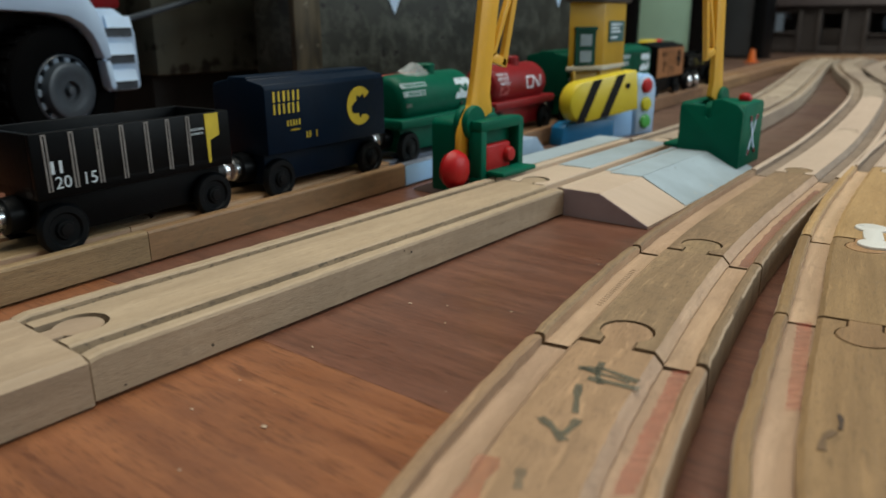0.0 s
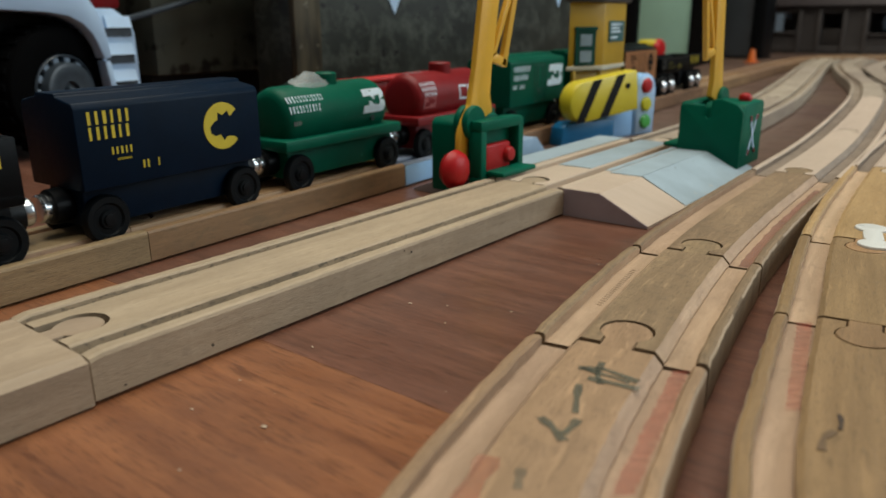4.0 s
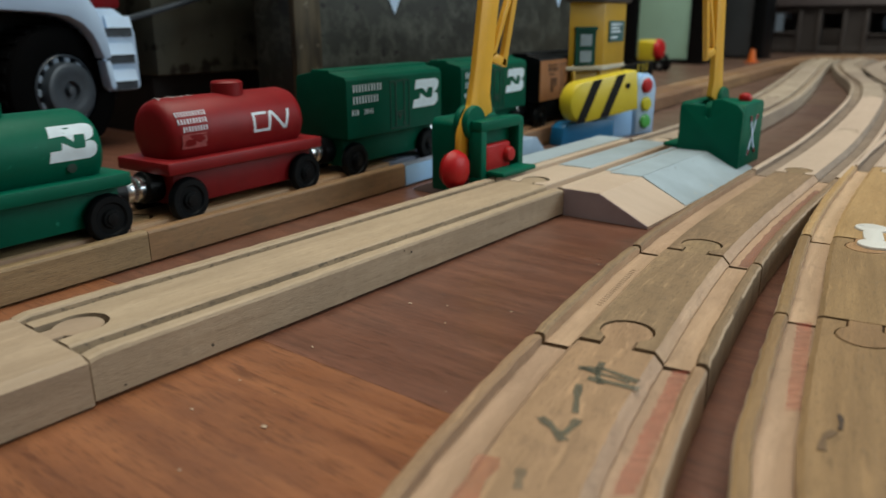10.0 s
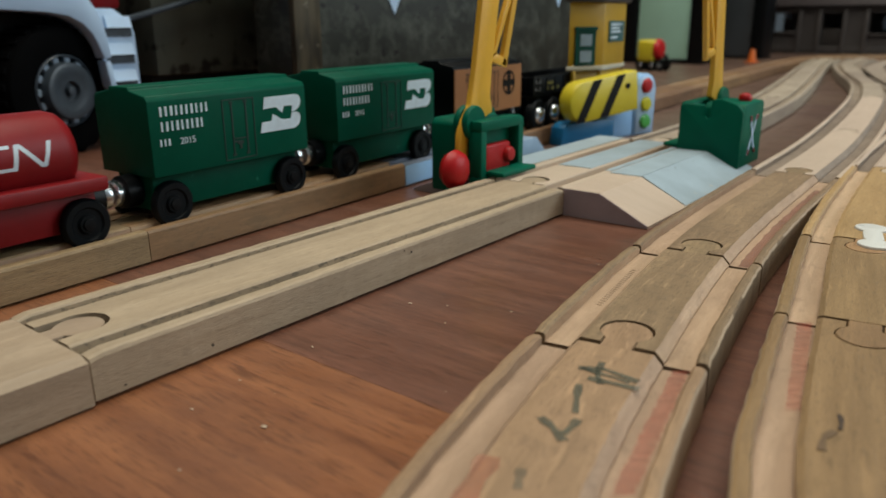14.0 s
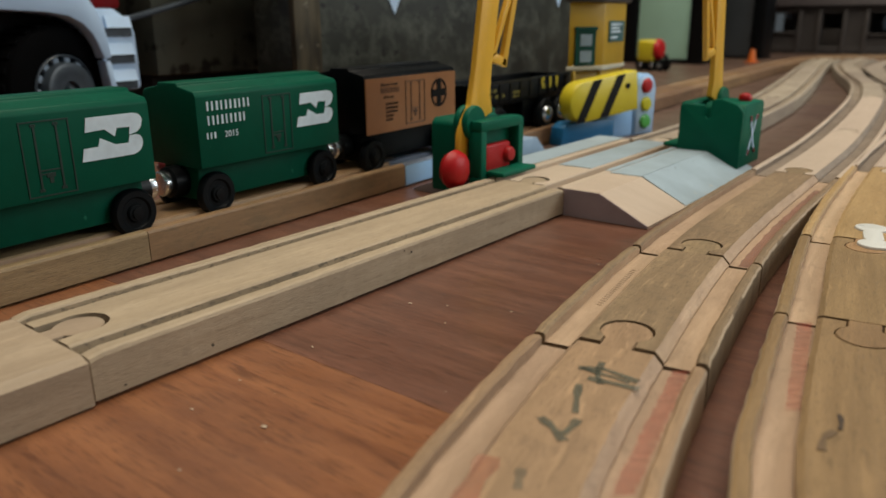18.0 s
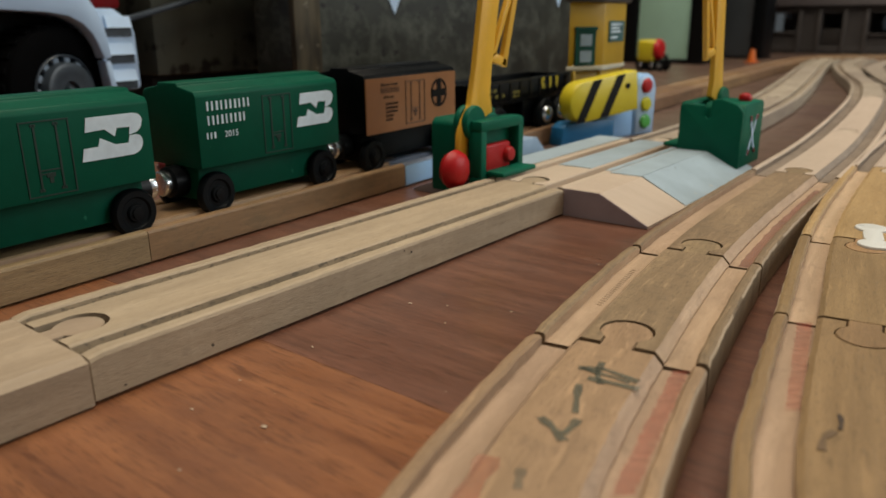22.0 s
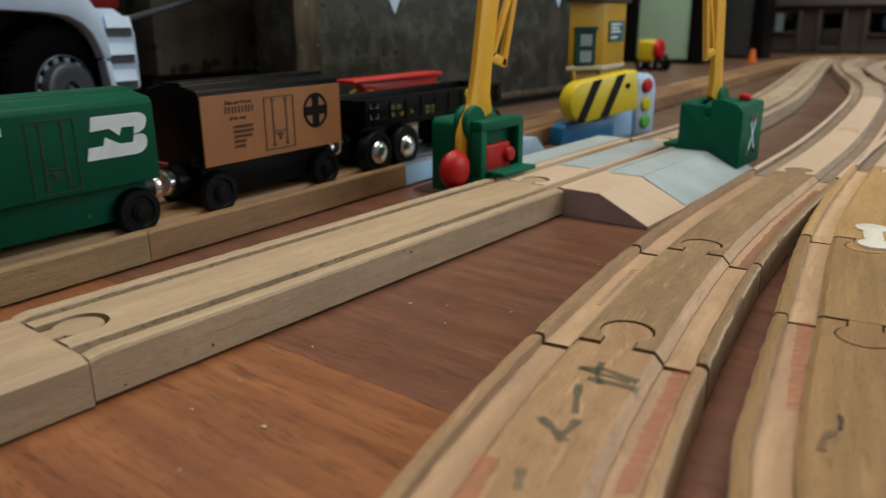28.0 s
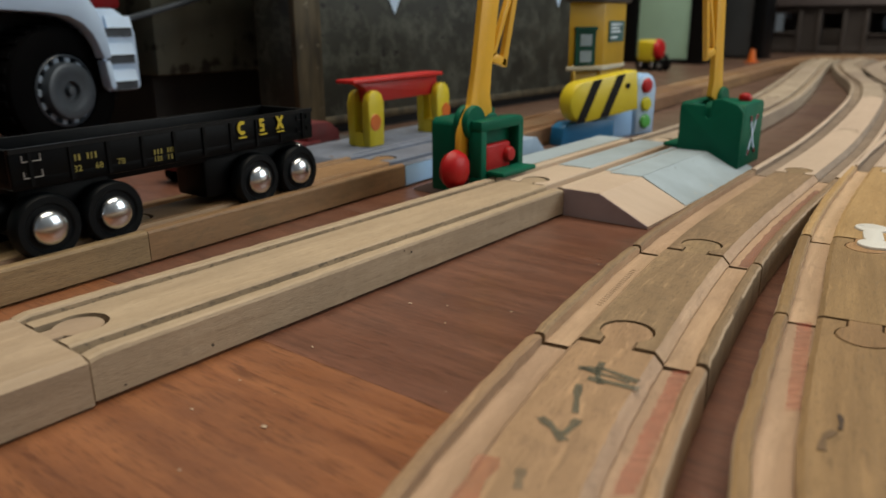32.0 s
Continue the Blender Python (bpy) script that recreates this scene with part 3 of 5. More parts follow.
def bn_emblem(x, z, w, h):
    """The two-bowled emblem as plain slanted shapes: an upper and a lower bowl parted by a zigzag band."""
    def q(pts):
        return [(x + (a + 0.13 * b) * w, z + b * h) for a, b in pts]
    up = [(0.0, 1.0), (0.725, 1.0), (0.80, 0.975), (0.85, 0.93), (0.885, 0.86), (0.895, 0.78), (0.89, 0.68), (0.87, 0.60), (0.83, 0.545), (0.77, 0.51), (0.703, 0.49), (0.70, 0.676), (0.49, 0.687), (0.47, 0.495), (0.30, 0.688), (0.005, 0.665)]
    lo = [(0.0, 0.0), (0.80, 0.0), (0.86, 0.03), (0.907, 0.08), (0.935, 0.16), (0.942, 0.25), (0.93, 0.34), (0.905, 0.41), (0.86, 0.46), (0.818, 0.477), (0.711, 0.468), (0.70, 0.298), (0.495, 0.302), (0.24, 0.499), (0.225, 0.304), (0.006, 0.296)]
    return [q(up), q(lo)]


def door_lines(x, z0, z1, w, t=0.0004):
    h = z1 - z0
    o = [bar(x, z0, x + t, z1), bar(x + w, z0, x + w + t, z1), bar(x, z1, x + w + t, z1 + t), bar(x, z0 - t, x + w + t, z0)]
    for f in (0.27, 0.73):
        o += [bar(x + w * f, z0 + 0.06 * h, x + w * f + t * 1.6, z1 - 0.03 * h), bar(x + w * f - 0.0006, z0 + 0.05 * h, x + w * f + 0.0011, z0 + 0.05 * h + 0.0009), bar(x + w * f - 0.0006, z1 - 0.06 * h, x + w * f + 0.0011, z1 - 0.06 * h + 0.0008)]
    o += [bar(x + w * 0.27, z0 + 0.33 * h, x + w * 0.73, z0 + 0.33 * h + t), bar(x + w * 0.42, z0 + 0.24 * h, x + w * 0.6, z0 + 0.30 * h), bar(x + w * 0.47, z0 + 0.16 * h, x + w * 0.55, z0 + 0.25 * h), bar(x + w * 0.3, z0 + 0.28 * h, x + w * 0.44, z0 + 0.28 * h + t)]
    return o


Z0, Z1 = 0.0195, 0.0480   # body bottom and eaves above the groove floor


def boxcar_green(label):
    car = wagon(label)
    frame_and_wheels(car, CAR_GREEN)
    body = part("body", ridge_body(BODY_L, BODY_W, Z0, Z1, 0.0496), CAR_GREEN, car)
    part("lettering", flat(text_bars(-0.0336, 0.0441, (0.0218, 0.0192), 0.0034, 0.0019) , SIDE), INK_WHITE, body, "white print")
    part("year_number", text_mesh("2015", 0.0034, Matrix.Translation((-0.0262, SIDE - 0.0001, 0.0302)), flat(text_bars(-0.0346, 0.0327, (0.0052,), 0.0024, 0.001), SIDE)), INK_WHITE, body, "small white number 2015")
    part("door_print", flat(door_lines(-0.0064, 0.0212, 0.0437, 0.0152), SIDE), INK_DKGREEN, body, "dark printed door outline")
    for o in bn_emblem(0.0120, 0.0294, 0.0230, 0.0139):
        part("emblem", flat([o], SIDE), INK_WHITE, body, "white emblem")
    return car


def tank_car(label, paint, number):
    car = wagon(label)
    frame_and_wheels(car, paint, z1=0.0195, positions=(-WB - 0.0015, WB))
    deck = part("deck", box(-BODY_L / 2 - 0.0030, BODY_L / 2, SIDE, -SIDE, 0.0190, 0.0238, 0.0009), paint, car)
    rd = 0.0063 if number == "cn" else 0.0052
    R, zc, h = 0.0132, 0.0321, 0.0342
    m = pose(-0.0018, 0, zc) @ pose(0, 0, 0, 0, 90)
    tank = part("tank", lathe([(0.0, -h), (0.0085, -h), (0.0108, -h + 0.0006), (0.0123, -h + 0.0022), (R, -h + 0.005), (R, h - 0.005), (0.0123, h - 0.0022), (0.0108, h - 0.0006), (0.0085, h), (0.0, h)], 48, m), paint, car)
    part("dome", lathe([(0.0, 0.0044), (rd - 0.0008, 0.0044), (rd, 0.0037), (rd, -0.004)], 28, pose(0.0012, 0, zc + R)), paint, car)
    part("saddle", box(-0.026, 0.026, -0.009, 0.009, 0.0235, 0.0265), paint, car)

    def wrap(bm):
        for v in bm.verts:
            a = (v.co.z - 0.0338) / R
            r = R + (SIDE - v.co.y) - 0.0002
            v.co.y, v.co.z = -r * math.cos(a), zc + r * math.sin(a)
        return bm

    def fine(polys):
        bm = flat(polys, SIDE)
        bmesh.ops.triangulate(bm, faces=bm.faces)
        for _ in range(2):
            bmesh.ops.subdivide_edges(bm, edges=[e for e in bm.edges if e.calc_length() > 0.003], cuts=1)
        return wrap(bm)

    if number == "cn":
        word = [bar(0.0022, 0.0312, 0.0034, 0.0392), bar(0.0034, 0.0381, 0.0098, 0.0392), bar(0.0034, 0.0312, 0.0108, 0.0323), [(0.0096, 0.0312), (0.0110, 0.0312), (0.0126, 0.0392), (0.0112, 0.0392)], [(0.0112, 0.0392), (0.0130, 0.0392), (0.0202, 0.0312), (0.0184, 0.0312)], [(0.0188, 0.0312), (0.0202, 0.0312), (0.0228, 0.0392), (0.0214, 0.0392)]]
        for o in word:
            part("emblem", fine([o]), INK_WHITE, tank, "white ribbon-like emblem")
        part("lettering", fine(text_bars(-0.0325, 0.0432, (0.0140, 0.0135), 0.0020, 0.0010) + text_bars(-0.0310, 0.0372, (0.0115,), 0.0019, 0.001)), INK_WHITE, tank, "rows of small white print")
        part("scuffed_label", fine([bar(-0.0320, 0.0290, -0.0210, 0.0345)]), mat("scuffed_red", (0.34, 0.07, 0.07), 0.5, vary=0.3, scale=500, wear=0.5, wcol=(0.5, 0.3, 0.3)), tank, "scuffed patch of worn print")
    else:
        for o in bn_emblem(0.0124, 0.0318, 0.0168, 0.0118):
            part("emblem", fine([o]), INK_WHITE, tank, "white emblem")
        part("lettering", fine(text_bars(-0.0345, 0.0440, (0.0230, 0.0195), 0.0030, 0.0017)), INK_WHITE, tank, "two rows of white print")
        part("year_number", wrap(text_mesh("2015", 0.0030, Matrix.Translation((-0.0255, SIDE, 0.0308)), flat(text_bars(-0.0330, 0.0330, (0.0050,), 0.0020, 0.001), SIDE))), INK_GREY, tank, "small faint number 2015")
        part("valve", lathe([(0.0016, -0.001), (0.0016, 0.0006), (0.0, 0.0007)], 12, pose(0.0195, -0.0122, 0.0276) @ pose(0, 0, 0, 90)), INK_DKGREEN, tank)
    return car


def tape(car, pts_seed, x, tall, wide=0.0085):
    rnd = random.Random(pts_seed)
    bm = bmesh.new()
    bmesh.ops.create_grid(bm, x_segments=9, y_segments=7, size=1)
    for v in bm.verts:
        u, t = v.co.x, v.co.y
        v.co = (x + u * wide + rnd.uniform(-0.0006, 0.0006), t * 0.0062, 0.0452 + tall * math.exp(-1.6 * (u * u + 0.8 * t * t)) + rnd.uniform(-0.0006, 0.0006) - 0.003 * t * t)
    bmesh.ops.solidify(bm, geom=bm.faces, thickness=0.00025)
    return part("tape", bm, TAPE, car, "crumpled clear adhesive tape")


TAPE = mat("clear_tape", (0.62, 0.66, 0.66), 0.25, vary=0.1, bump=0.3)
TAPE.node_tree.nodes["Principled BSDF"].inputs["Alpha"].default_value = 0.22


def gondola_up():
    car = wagon("black gondola wagon with printed ribs and a yellow end stripe")
    frame_and_wheels(car, CAR_BLACK)
    h, w, t = BODY_L / 2, BODY_W / 2, 0.0022
    zt = 0.0402
    body = part("body", box(-h, h, -w, w, Z0, Z0 + 0.004, 0.0006), CAR_BLACK, car)
    for nm, b in (("side_wall", (-h, h, -w, -w + t)), ("side_wall", (-h, h, w - t, w)), ("end_wall", (-h, -h + t, -w + t, w - t)), ("end_wall", (h - t, h, -w + t, w - t))):
        part(nm, box(*b, Z0 + 0.0005, zt, 0.0005), CAR_BLACK, car)
    ribs = []
    for x in (-0.0346, -0.0258, -0.0171, -0.0082, 0.0012, 0.0098, 0.0183):
        ribs += [bar(x, 0.0218, x + 0.0005, zt - 0.0008), bar(x + 0.0011, 0.0218, x + 0.0016, zt - 0.0008), bar(x, zt - 0.0010, x + 0.0016, zt - 0.0005)]
    for i in range(0, len(ribs), 3):
        part("rib_print", flat(ribs[i:i + 3], -w), INK_GREY, body, "thin grey printed rib")
    ux, uz = -0.0328, 0.0272
    mk = text_bars(ux, uz + 0.0040, (0.0054,), 0.0040, 0.001)
    part("number_print", text_mesh("15", 0.0056, Matrix.Translation((-0.0232, -w - 0.0001, 0.0224)), text_mesh("20", 0.0056, Matrix.Translation((-0.0322, -w - 0.0001, 0.0224)), flat(mk, -w))), INK_WHITE, body, "white print with the numbers 20 and 15")
    part("end_stripe", flat([[(0.0270, 0.0217), (0.0282, 0.0217), (0.0284, 0.0300), (0.0328, 0.0316), (0.0328, 0.0398), (0.0266, 0.0398)]], -w), INK_YELLOW, body, "yellow flag-shaped end stripe")
    part("small_print", text_mesh("BUILDING", 0.0013, Matrix.Translation((0.0202, -w - 0.0001, zt - 0.0060)), text_mesh("AMERICA", 0.0013, Matrix.Translation((0.0202, -w - 0.0001, zt - 0.0076)))), INK_WHITE, body, "two small white words")
    return car


def boxcar_navy():
    car = wagon("dark navy covered goods wagon with yellow print")
    frame_and_wheels(car, CAR_NAVY)
    body = part("body", ridge_body(BODY_L, BODY_W, Z0, Z1, 0.0496), CAR_NAVY, car)
    part("lettering", flat(text_bars(-0.0340, 0.0450, (0.0165, 0.0160), 0.0042, 0.0008) , SIDE), INK_YELLOW, body, "two rows of yellow print")
    part("small_print", flat(text_bars(-0.0268, 0.0328, (0.0085,), 0.0024, 0.001) + text_bars(-0.0250, 0.0290, (0.0055,), 0.0008, 0.001) + text_bars(-0.0158, 0.0270, (0.0035,), 0.0028, 0.001) + text_bars(-0.0098, 0.0270, (0.0012,), 0.0028, 0.001), SIDE), INK_YELLOW, body, "small yellow print")
    bite = (0.0066, 0.0046, 0.0058, 0.0034, 0.0050, 0.0062, 0.0060, 0.0044, 0.0034, 0.0056, 0.0040, 0.0062, 0.0048)
    ring = [(0.0197 + 0.0088 * math.cos(radians(a)), 0.0346 + 0.0088 * math.sin(radians(a))) for a in range(40, 321, 10)]
    ring += [(0.0197 + q * math.cos(radians(318 - 23 * i)), 0.0346 + q * math.sin(radians(318 - 23 * i))) for i, q in enumerate(bite)]
    part("emblem", flat([ring], SIDE), INK_YELLOW, body, "yellow broken-ring emblem")
    return car


def boxcar_tan():
    car = wagon("orange-brown goods wagon with a black roof and black frame")
    frame_and_wheels(car, CAR_BLACK)
    body = part("body", ridge_body(BODY_L, BODY_W - 0.0006, Z0, Z1, 0.0496), CAR_BLACK, car, "black roof and ends")
    y = -(BODY_W - 0.0006) / 2
    part("side_panel", flat([bar(-BODY_L / 2 + 0.0003, Z0 + 0.0003, BODY_L / 2 - 0.0003, Z1 - 0.0020)], y, 0.0006), CAR_TAN, car, "orange-brown side panel")
    y -= 0.0006
    part("lettering", flat(text_bars(-0.0268, 0.0413, (0.0150,), 0.0026, 0.0009) + text_bars(-0.0232, 0.0340, (0.0100, 0.0100, 0.0095, 0.0060, 0.0055), 0.0012, 0.0007), y), INK_BROWN, body, "small dark brown print")
    part("motto", text_mesh("all the way", 0.0019, Matrix.Translation((-0.0250, y - 0.0001, 0.0362)), text_mesh("Ship and Travel", 0.0021, Matrix.Translation((-0.0268, y - 0.0001, 0.0421)))), INK_BROWN, body, "small brown words above and below a printed line")
    part("door_print", flat(door_lines(-0.0073, 0.0224, 0.0430, 0.0160), y), INK_BROWN, body, "dark printed door outline")
    part("emblem_ring", flat([arc_stroke(0.0222, 0.0355, 0.0062, 0.0074, 2, 358, 32)], y), INK_BLACK, body, "round black emblem")
    part("emblem_bar", flat([bar(0.0202, 0.0290, 0.0242, 0.0420)], y), INK_BLACK, body)
    part("emblem_bar", flat([bar(0.0157, 0.0336, 0.0287, 0.0374)], y, 0.0004), INK_BLACK, body)
    return car


def gondola_csx():
    car = wagon("long black gondola wagon on two bogies with domed metal hubs")
    h, w, t = 0.0640, BODY_W / 2, 0.0022
    z0, zt = 0.0238, 0.0362
    body = part("body", box(-h, h, -w, w, z0, z0 + 0.004, 0.0006), CAR_BLACK, car)
    for nm, b in (("side_wall", (-h, h, -w, -w + t)), ("side_wall", (-h, h, w - t, w)), ("end_wall", (-h, -h + t, -w + t, w - t)), ("end_wall", (h - t, h, -w + t, w - t))):
        part(nm, box(*b, z0 + 0.0005, zt, 0.0005), CAR_BLACK, car)
    for i in range(10):
        x = -0.058 + i * 0.0129
        part("rib", box(x - 0.0006, x + 0.0006, -w - 0.0006, -w + 0.0004, z0 + 0.0008, zt - 0.001), CAR_BLACK, car)
    part("top_rail", box(-h, h, -w - 0.0005, -w + 0.0012, zt - 0.0011, zt + 0.0004), BLACK, car)
    part("underframe", box(-0.030, 0.030, -0.009, 0.009, 0.0205, z0 + 0.0003, 0.0006), CAR_BLACK, car)
    for bx in (-0.0435, 0.0435):
        bogie = part("bogie", box(bx - (0.033 if bx > 0 else 0.017), bx + 0.017, -0.009, 0.009, 0.0062, z0 - 0.0003, 0.0015), CAR_BLACK, car)
        for dx in (-0.0116, 0.0112):
            for sd in (-1, 1):
                wheel(bogie, bx + dx, sd, True, 0.0108)
    coupler(car, -h + 0.0005, -1, 0.0150)
    coupler(car, h - 0.0005, 1, 0.0150)
    marks = [arc_stroke(0.0246, 0.0327, 0.0013, 0.0027, 50, 310, 16, 0.85)], [bar(0.0336, 0.0341, 0.0360, 0.0353), bar(0.0336, 0.0327, 0.0346, 0.0341), bar(0.0336, 0.0321, 0.0360, 0.0332), bar(0.0350, 0.0311, 0.0360, 0.0321), bar(0.0336, 0.0301, 0.0360, 0.0312)], [[(0.0424, 0.0353), (0.0437, 0.0353), (0.0467, 0.0301), (0.0454, 0.0301)], [(0.0454, 0.0353), (0.0467, 0.0353), (0.0437, 0.0301), (0.0424, 0.0301)]]
    for shapes, ux in zip(marks, (0.0226, 0.0334, 0.0426)):
        for o in shapes + [bar(ux, 0.0287, ux + 0.0040, 0.0293)]:
            part("emblem", flat([o], -w - 0.0006), INK_YELLOW, body, "underlined yellow mark")
    part("small_print", flat(text_bars(-0.0452, 0.0324, (0.0040,), 0.0021, 0.001) + text_bars(-0.0396, 0.0324, (0.0040,), 0.0021, 0.001) + text_bars(-0.0150, 0.0298, (0.0040, 0.0036), 0.0018, 0.0006) + text_bars(-0.0096, 0.0298, (0.0046, 0.0040), 0.0018, 0.0006), -w), INK_OCHRE, body, "small dull yellow print")
    nb = None
    for word, nx in (("32", -0.0446), ("68", -0.0372), ("78", -0.0292)):
        nb = text_mesh(word, 0.0029, Matrix.Translation((nx, -w - 0.0001, 0.0268)), nb)
    part("number_print", nb, INK_OCHRE, body, "dull yellow numbers 32, 68 and 78")
    for gz in (0.0322, 0.0272):
        for gx in (-0.0605, 0.0545):
            part("grab_iron", flat([bar(gx, gz, gx + 0.0003, gz + 0.0022), bar(gx, gz, gx + 0.0060, gz + 0.0003), bar(gx + 0.0057, gz, gx + 0.0060, gz + 0.0022)], -w, 0.0005), INK_GREY if gx < 0 else BLACK, body, "thin printed grab iron")
    return car


wagons = [
    (gondola_up(), 0.0675),
    (boxcar_navy(), 0.1625),
    (tank_car("green tank wagon with white print and a strip of clear tape", TANK_GREEN, "bn"), 0.2555),
    (tank_car("red tank wagon with a white ribbon emblem", CAR_RED, "cn"), 0.3495),
    (boxcar_green("dark green covered goods wagon with white emblem and print"), 0.4432),
    (boxcar_green("dark green covered goods wagon with white emblem and print"), 0.5390),
    (boxcar_tan(), 0.6345),
    (gondola_csx(), 0.7540),
]
tape(wagons[2][0], 3, -0.0105, 0.0058, 0.0120)
tape(wagons[3][0], 5, -0.0245, 0.0)

# how far the train has rolled towards the near end, second by second
ROLL = [(0.0, 0.0), (0.5, 0.0153), (1.0, 0.0226), (1.5, 0.0310), (2.0, 0.0421), (2.5, 0.0421), (3.0, 0.0470), (3.5, 0.0657), (4.5, 0.0900), (5.5, 0.1141), (6.0, 0.1263), (6.5, 0.1437), (7.0, 0.1607), (7.5, 0.1779), (8.0, 0.1977), (8.5, 0.2114), (9.0, 0.2118), (9.5, 0.2145), (10.0, 0.2317), (10.5, 0.2474), (11.0, 0.2481), (11.5, 0.2658), (12.0, 0.2959), (12.5, 0.3046), (13.0, 0.3166), (13.5, 0.3213), (14.0, 0.3342), (14.5, 0.3505), (15.5, 0.3680), (16.5, 0.3810), (17.0, 0.3835), (17.5, 0.4026), (18.0, 0.4099), (18.5, 0.4099), (24.0, 0.4099), (24.5, 0.4127), (25.0, 0.4217), (25.5, 0.4239), (26.5, 0.4460), (27.5, 0.4735), (28.0, 0.5040), (28.5, 0.5110), (29.0, 0.5206), (29.5, 0.5548), (30.0, 0.5832), (30.5, 0.6051), (31.0, 0.6293), (31.5, 0.6496), (32.0, 0.6675)]


def motions():
    turn = math.degrees(math.atan(KA))
    for car, x0 in wagons:
        walk(car, [(t, pose(x0 - s_, a_line(x0 - s_), GROOVE, 0, 0, turn)) for t, s_ in ROLL])
    times = [i * 0.2 for i in range(161)]
    gone = np.interp(times, [q[0] for q in ROLL], [q[1] for q in ROLL])
    for m, r_, w in turners:
        mid = Matrix.Translation(m.translation)
        walk(w, [(t, mid @ pose(0, 0, 0, 0, -math.degrees(s_ / r_), 0) @ m.to_3x3().to_4x4()) for t, s_ in zip(times, gone)])


# ---------- floor planks ----------
def grain_uv(me, along=0):
    """Lays a grain map over a mesh: the first coordinate runs along the wood."""
    lay = me.uv_layers.new(name="grain")
    for poly in me.polygons:
        for li in poly.loop_indices:
            c = me.vertices[me.loops[li].vertex_index].co
            o = [k for k in range(3) if k != along]
            lay.data[li].uv = (c[along], c[o[0]] + c[o[1]])
    return me


PW, PL = 0.1150, 0.92
plank_me = finish(box(-PW / 2 + 0.00003, PW / 2 - 0.00003, -PL / 2 + 0.00004, PL / 2 - 0.00004, -0.008, 0.0, 0.00008, 1), "plank", FLOOR_WOOD)
grain_uv(plank_me, 1)
plank_warm = plank_me.copy()
plank_warm.materials[0] = FLOOR_ORANGE
# Planks past x 0.30 carry the reflection-dulled colour.
plank_sheen = plank_me.copy()
plank_sheen.materials[0] = FLOOR_SHEEN
col = 4
x = 0.0455 - PW / 2 - 16 * PW
while x < FLOOR_X[1]:
    y = FLOOR_Y[0] + ((col * 0.37) % 1.0) * PL - PL * 0.5
    while y - PL / 2 < FLOOR_Y[1]:
        if x > FLOOR_X[0] + PW / 2 and x < FLOOR_X[1] - PW / 2 and y + PL / 2 > FLOOR_Y[0] + 0.01 and y - PL / 2 < FLOOR_Y[1] - 0.01:
            ob = new("plank", plank_sheen if x > 0.30 else plank_warm if (col % 5) in (0, 3) else plank_me)
            ob.parent = floor
            y0_, y1_ = max(y - PL / 2, FLOOR_Y[0]), min(y + PL / 2, FLOOR_Y[1])
            ob.location = (x, (y0_ + y1_) / 2, 0.0)
            ob.scale.y = (y1_ - y0_) / PL
        y += PL
    x += PW
    col += 1


# ---------- level crossing ----------
X0, X1 = 0.2100, 0.3550
crossing = thing("level_crossing", "wooden level crossing with grey-blue painted road ramps", "crossing", pose(0, 0, 0))


def ramp_bm(x0, x1, y_in, y_crest, y_out, z=TOP):
    o = [(y_in, 0.0), (y_in, z), (y_crest, z), (y_out, 0.0012), (y_out, 0.0)]
    return prism(o, x1 - x0, Matrix.Translation((x1, 0, 0)) @ pose(0, 0, 0, 0, 0, 90))


def sheet(x0, x1, y_a, z_a, y_b, z_b, t=0.0005):
    n = Vector((0, z_a - z_b, y_b - y_a)).normalized()
    if n.z < 0:
        n = -n
    bm = bmesh.new()
    q = [Vector((x0, y_a, z_a)), Vector((x1, y_a, z_a)), Vector((x1, y_b, z_b)), Vector((x0, y_b, z_b))]
    lo = [bm.verts.new(v) for v in q]
    hi = [bm.verts.new(v + n * t) for v in q]
    bm.faces.new(hi)
    for i in range(4):
        bm.faces.new((lo[i], lo[(i + 1) % 4], hi[(i + 1) % 4], hi[i]))
    return bm


def wooden(name, bm, material, parent, label="", along=0):
    ob = part(name, bm, material, parent, label, smooth=False)
    grain_uv(ob.data, along)
    return ob


front = wooden("front_ramp", ramp_bm(X0, X1, 0.0002, -0.0165, -0.0385), BEECH_PALE, crossing, "pale wooden ramp", 1)
part("ramp_end", prism([(0.0002, 0.0003), (0.0002, TOP - 0.0002), (-0.0165, TOP - 0.0002), (-0.0383, 0.0012), (-0.0383, 0.0003)], 0.0004, Matrix.Translation((X0, 0, 0)) @ pose(0, 0, 0, 0, 0, 90)), MAUVE, front, "mauve-grey end grain", smooth=False)
part("road_paint", sheet(0.2520, X1, -0.0006, TOP, -0.0163, TOP, 0.0003), GREY_PAINT, front, "grey-blue painted road", smooth=False)
part("road_paint", sheet(0.2520, X1, -0.0167, TOP, -0.0380, 0.0014, 0.0004), GREY_PAINT, front, "grey-blue painted road", smooth=False)
rear = wooden("rear_ramp", ramp_bm(X0, X1, 0.0398, 0.0560, 0.0850), BEECH_PALE, crossing, "pale wooden ramp", 1)
part("ramp_end", prism([(0.0398, 0.0003), (0.0398, TOP - 0.0002), (0.0560, TOP - 0.0002), (0.0848, 0.0012), (0.0848, 0.0003)], 0.0004, Matrix.Translation((X0, 0, 0)) @ pose(0, 0, 0, 0, 0, 90)), mat("pale_mauve_paint", (0.33, 0.28, 0.27), 0.6, vary=0.15), rear, "pale mauve end grain", smooth=False)
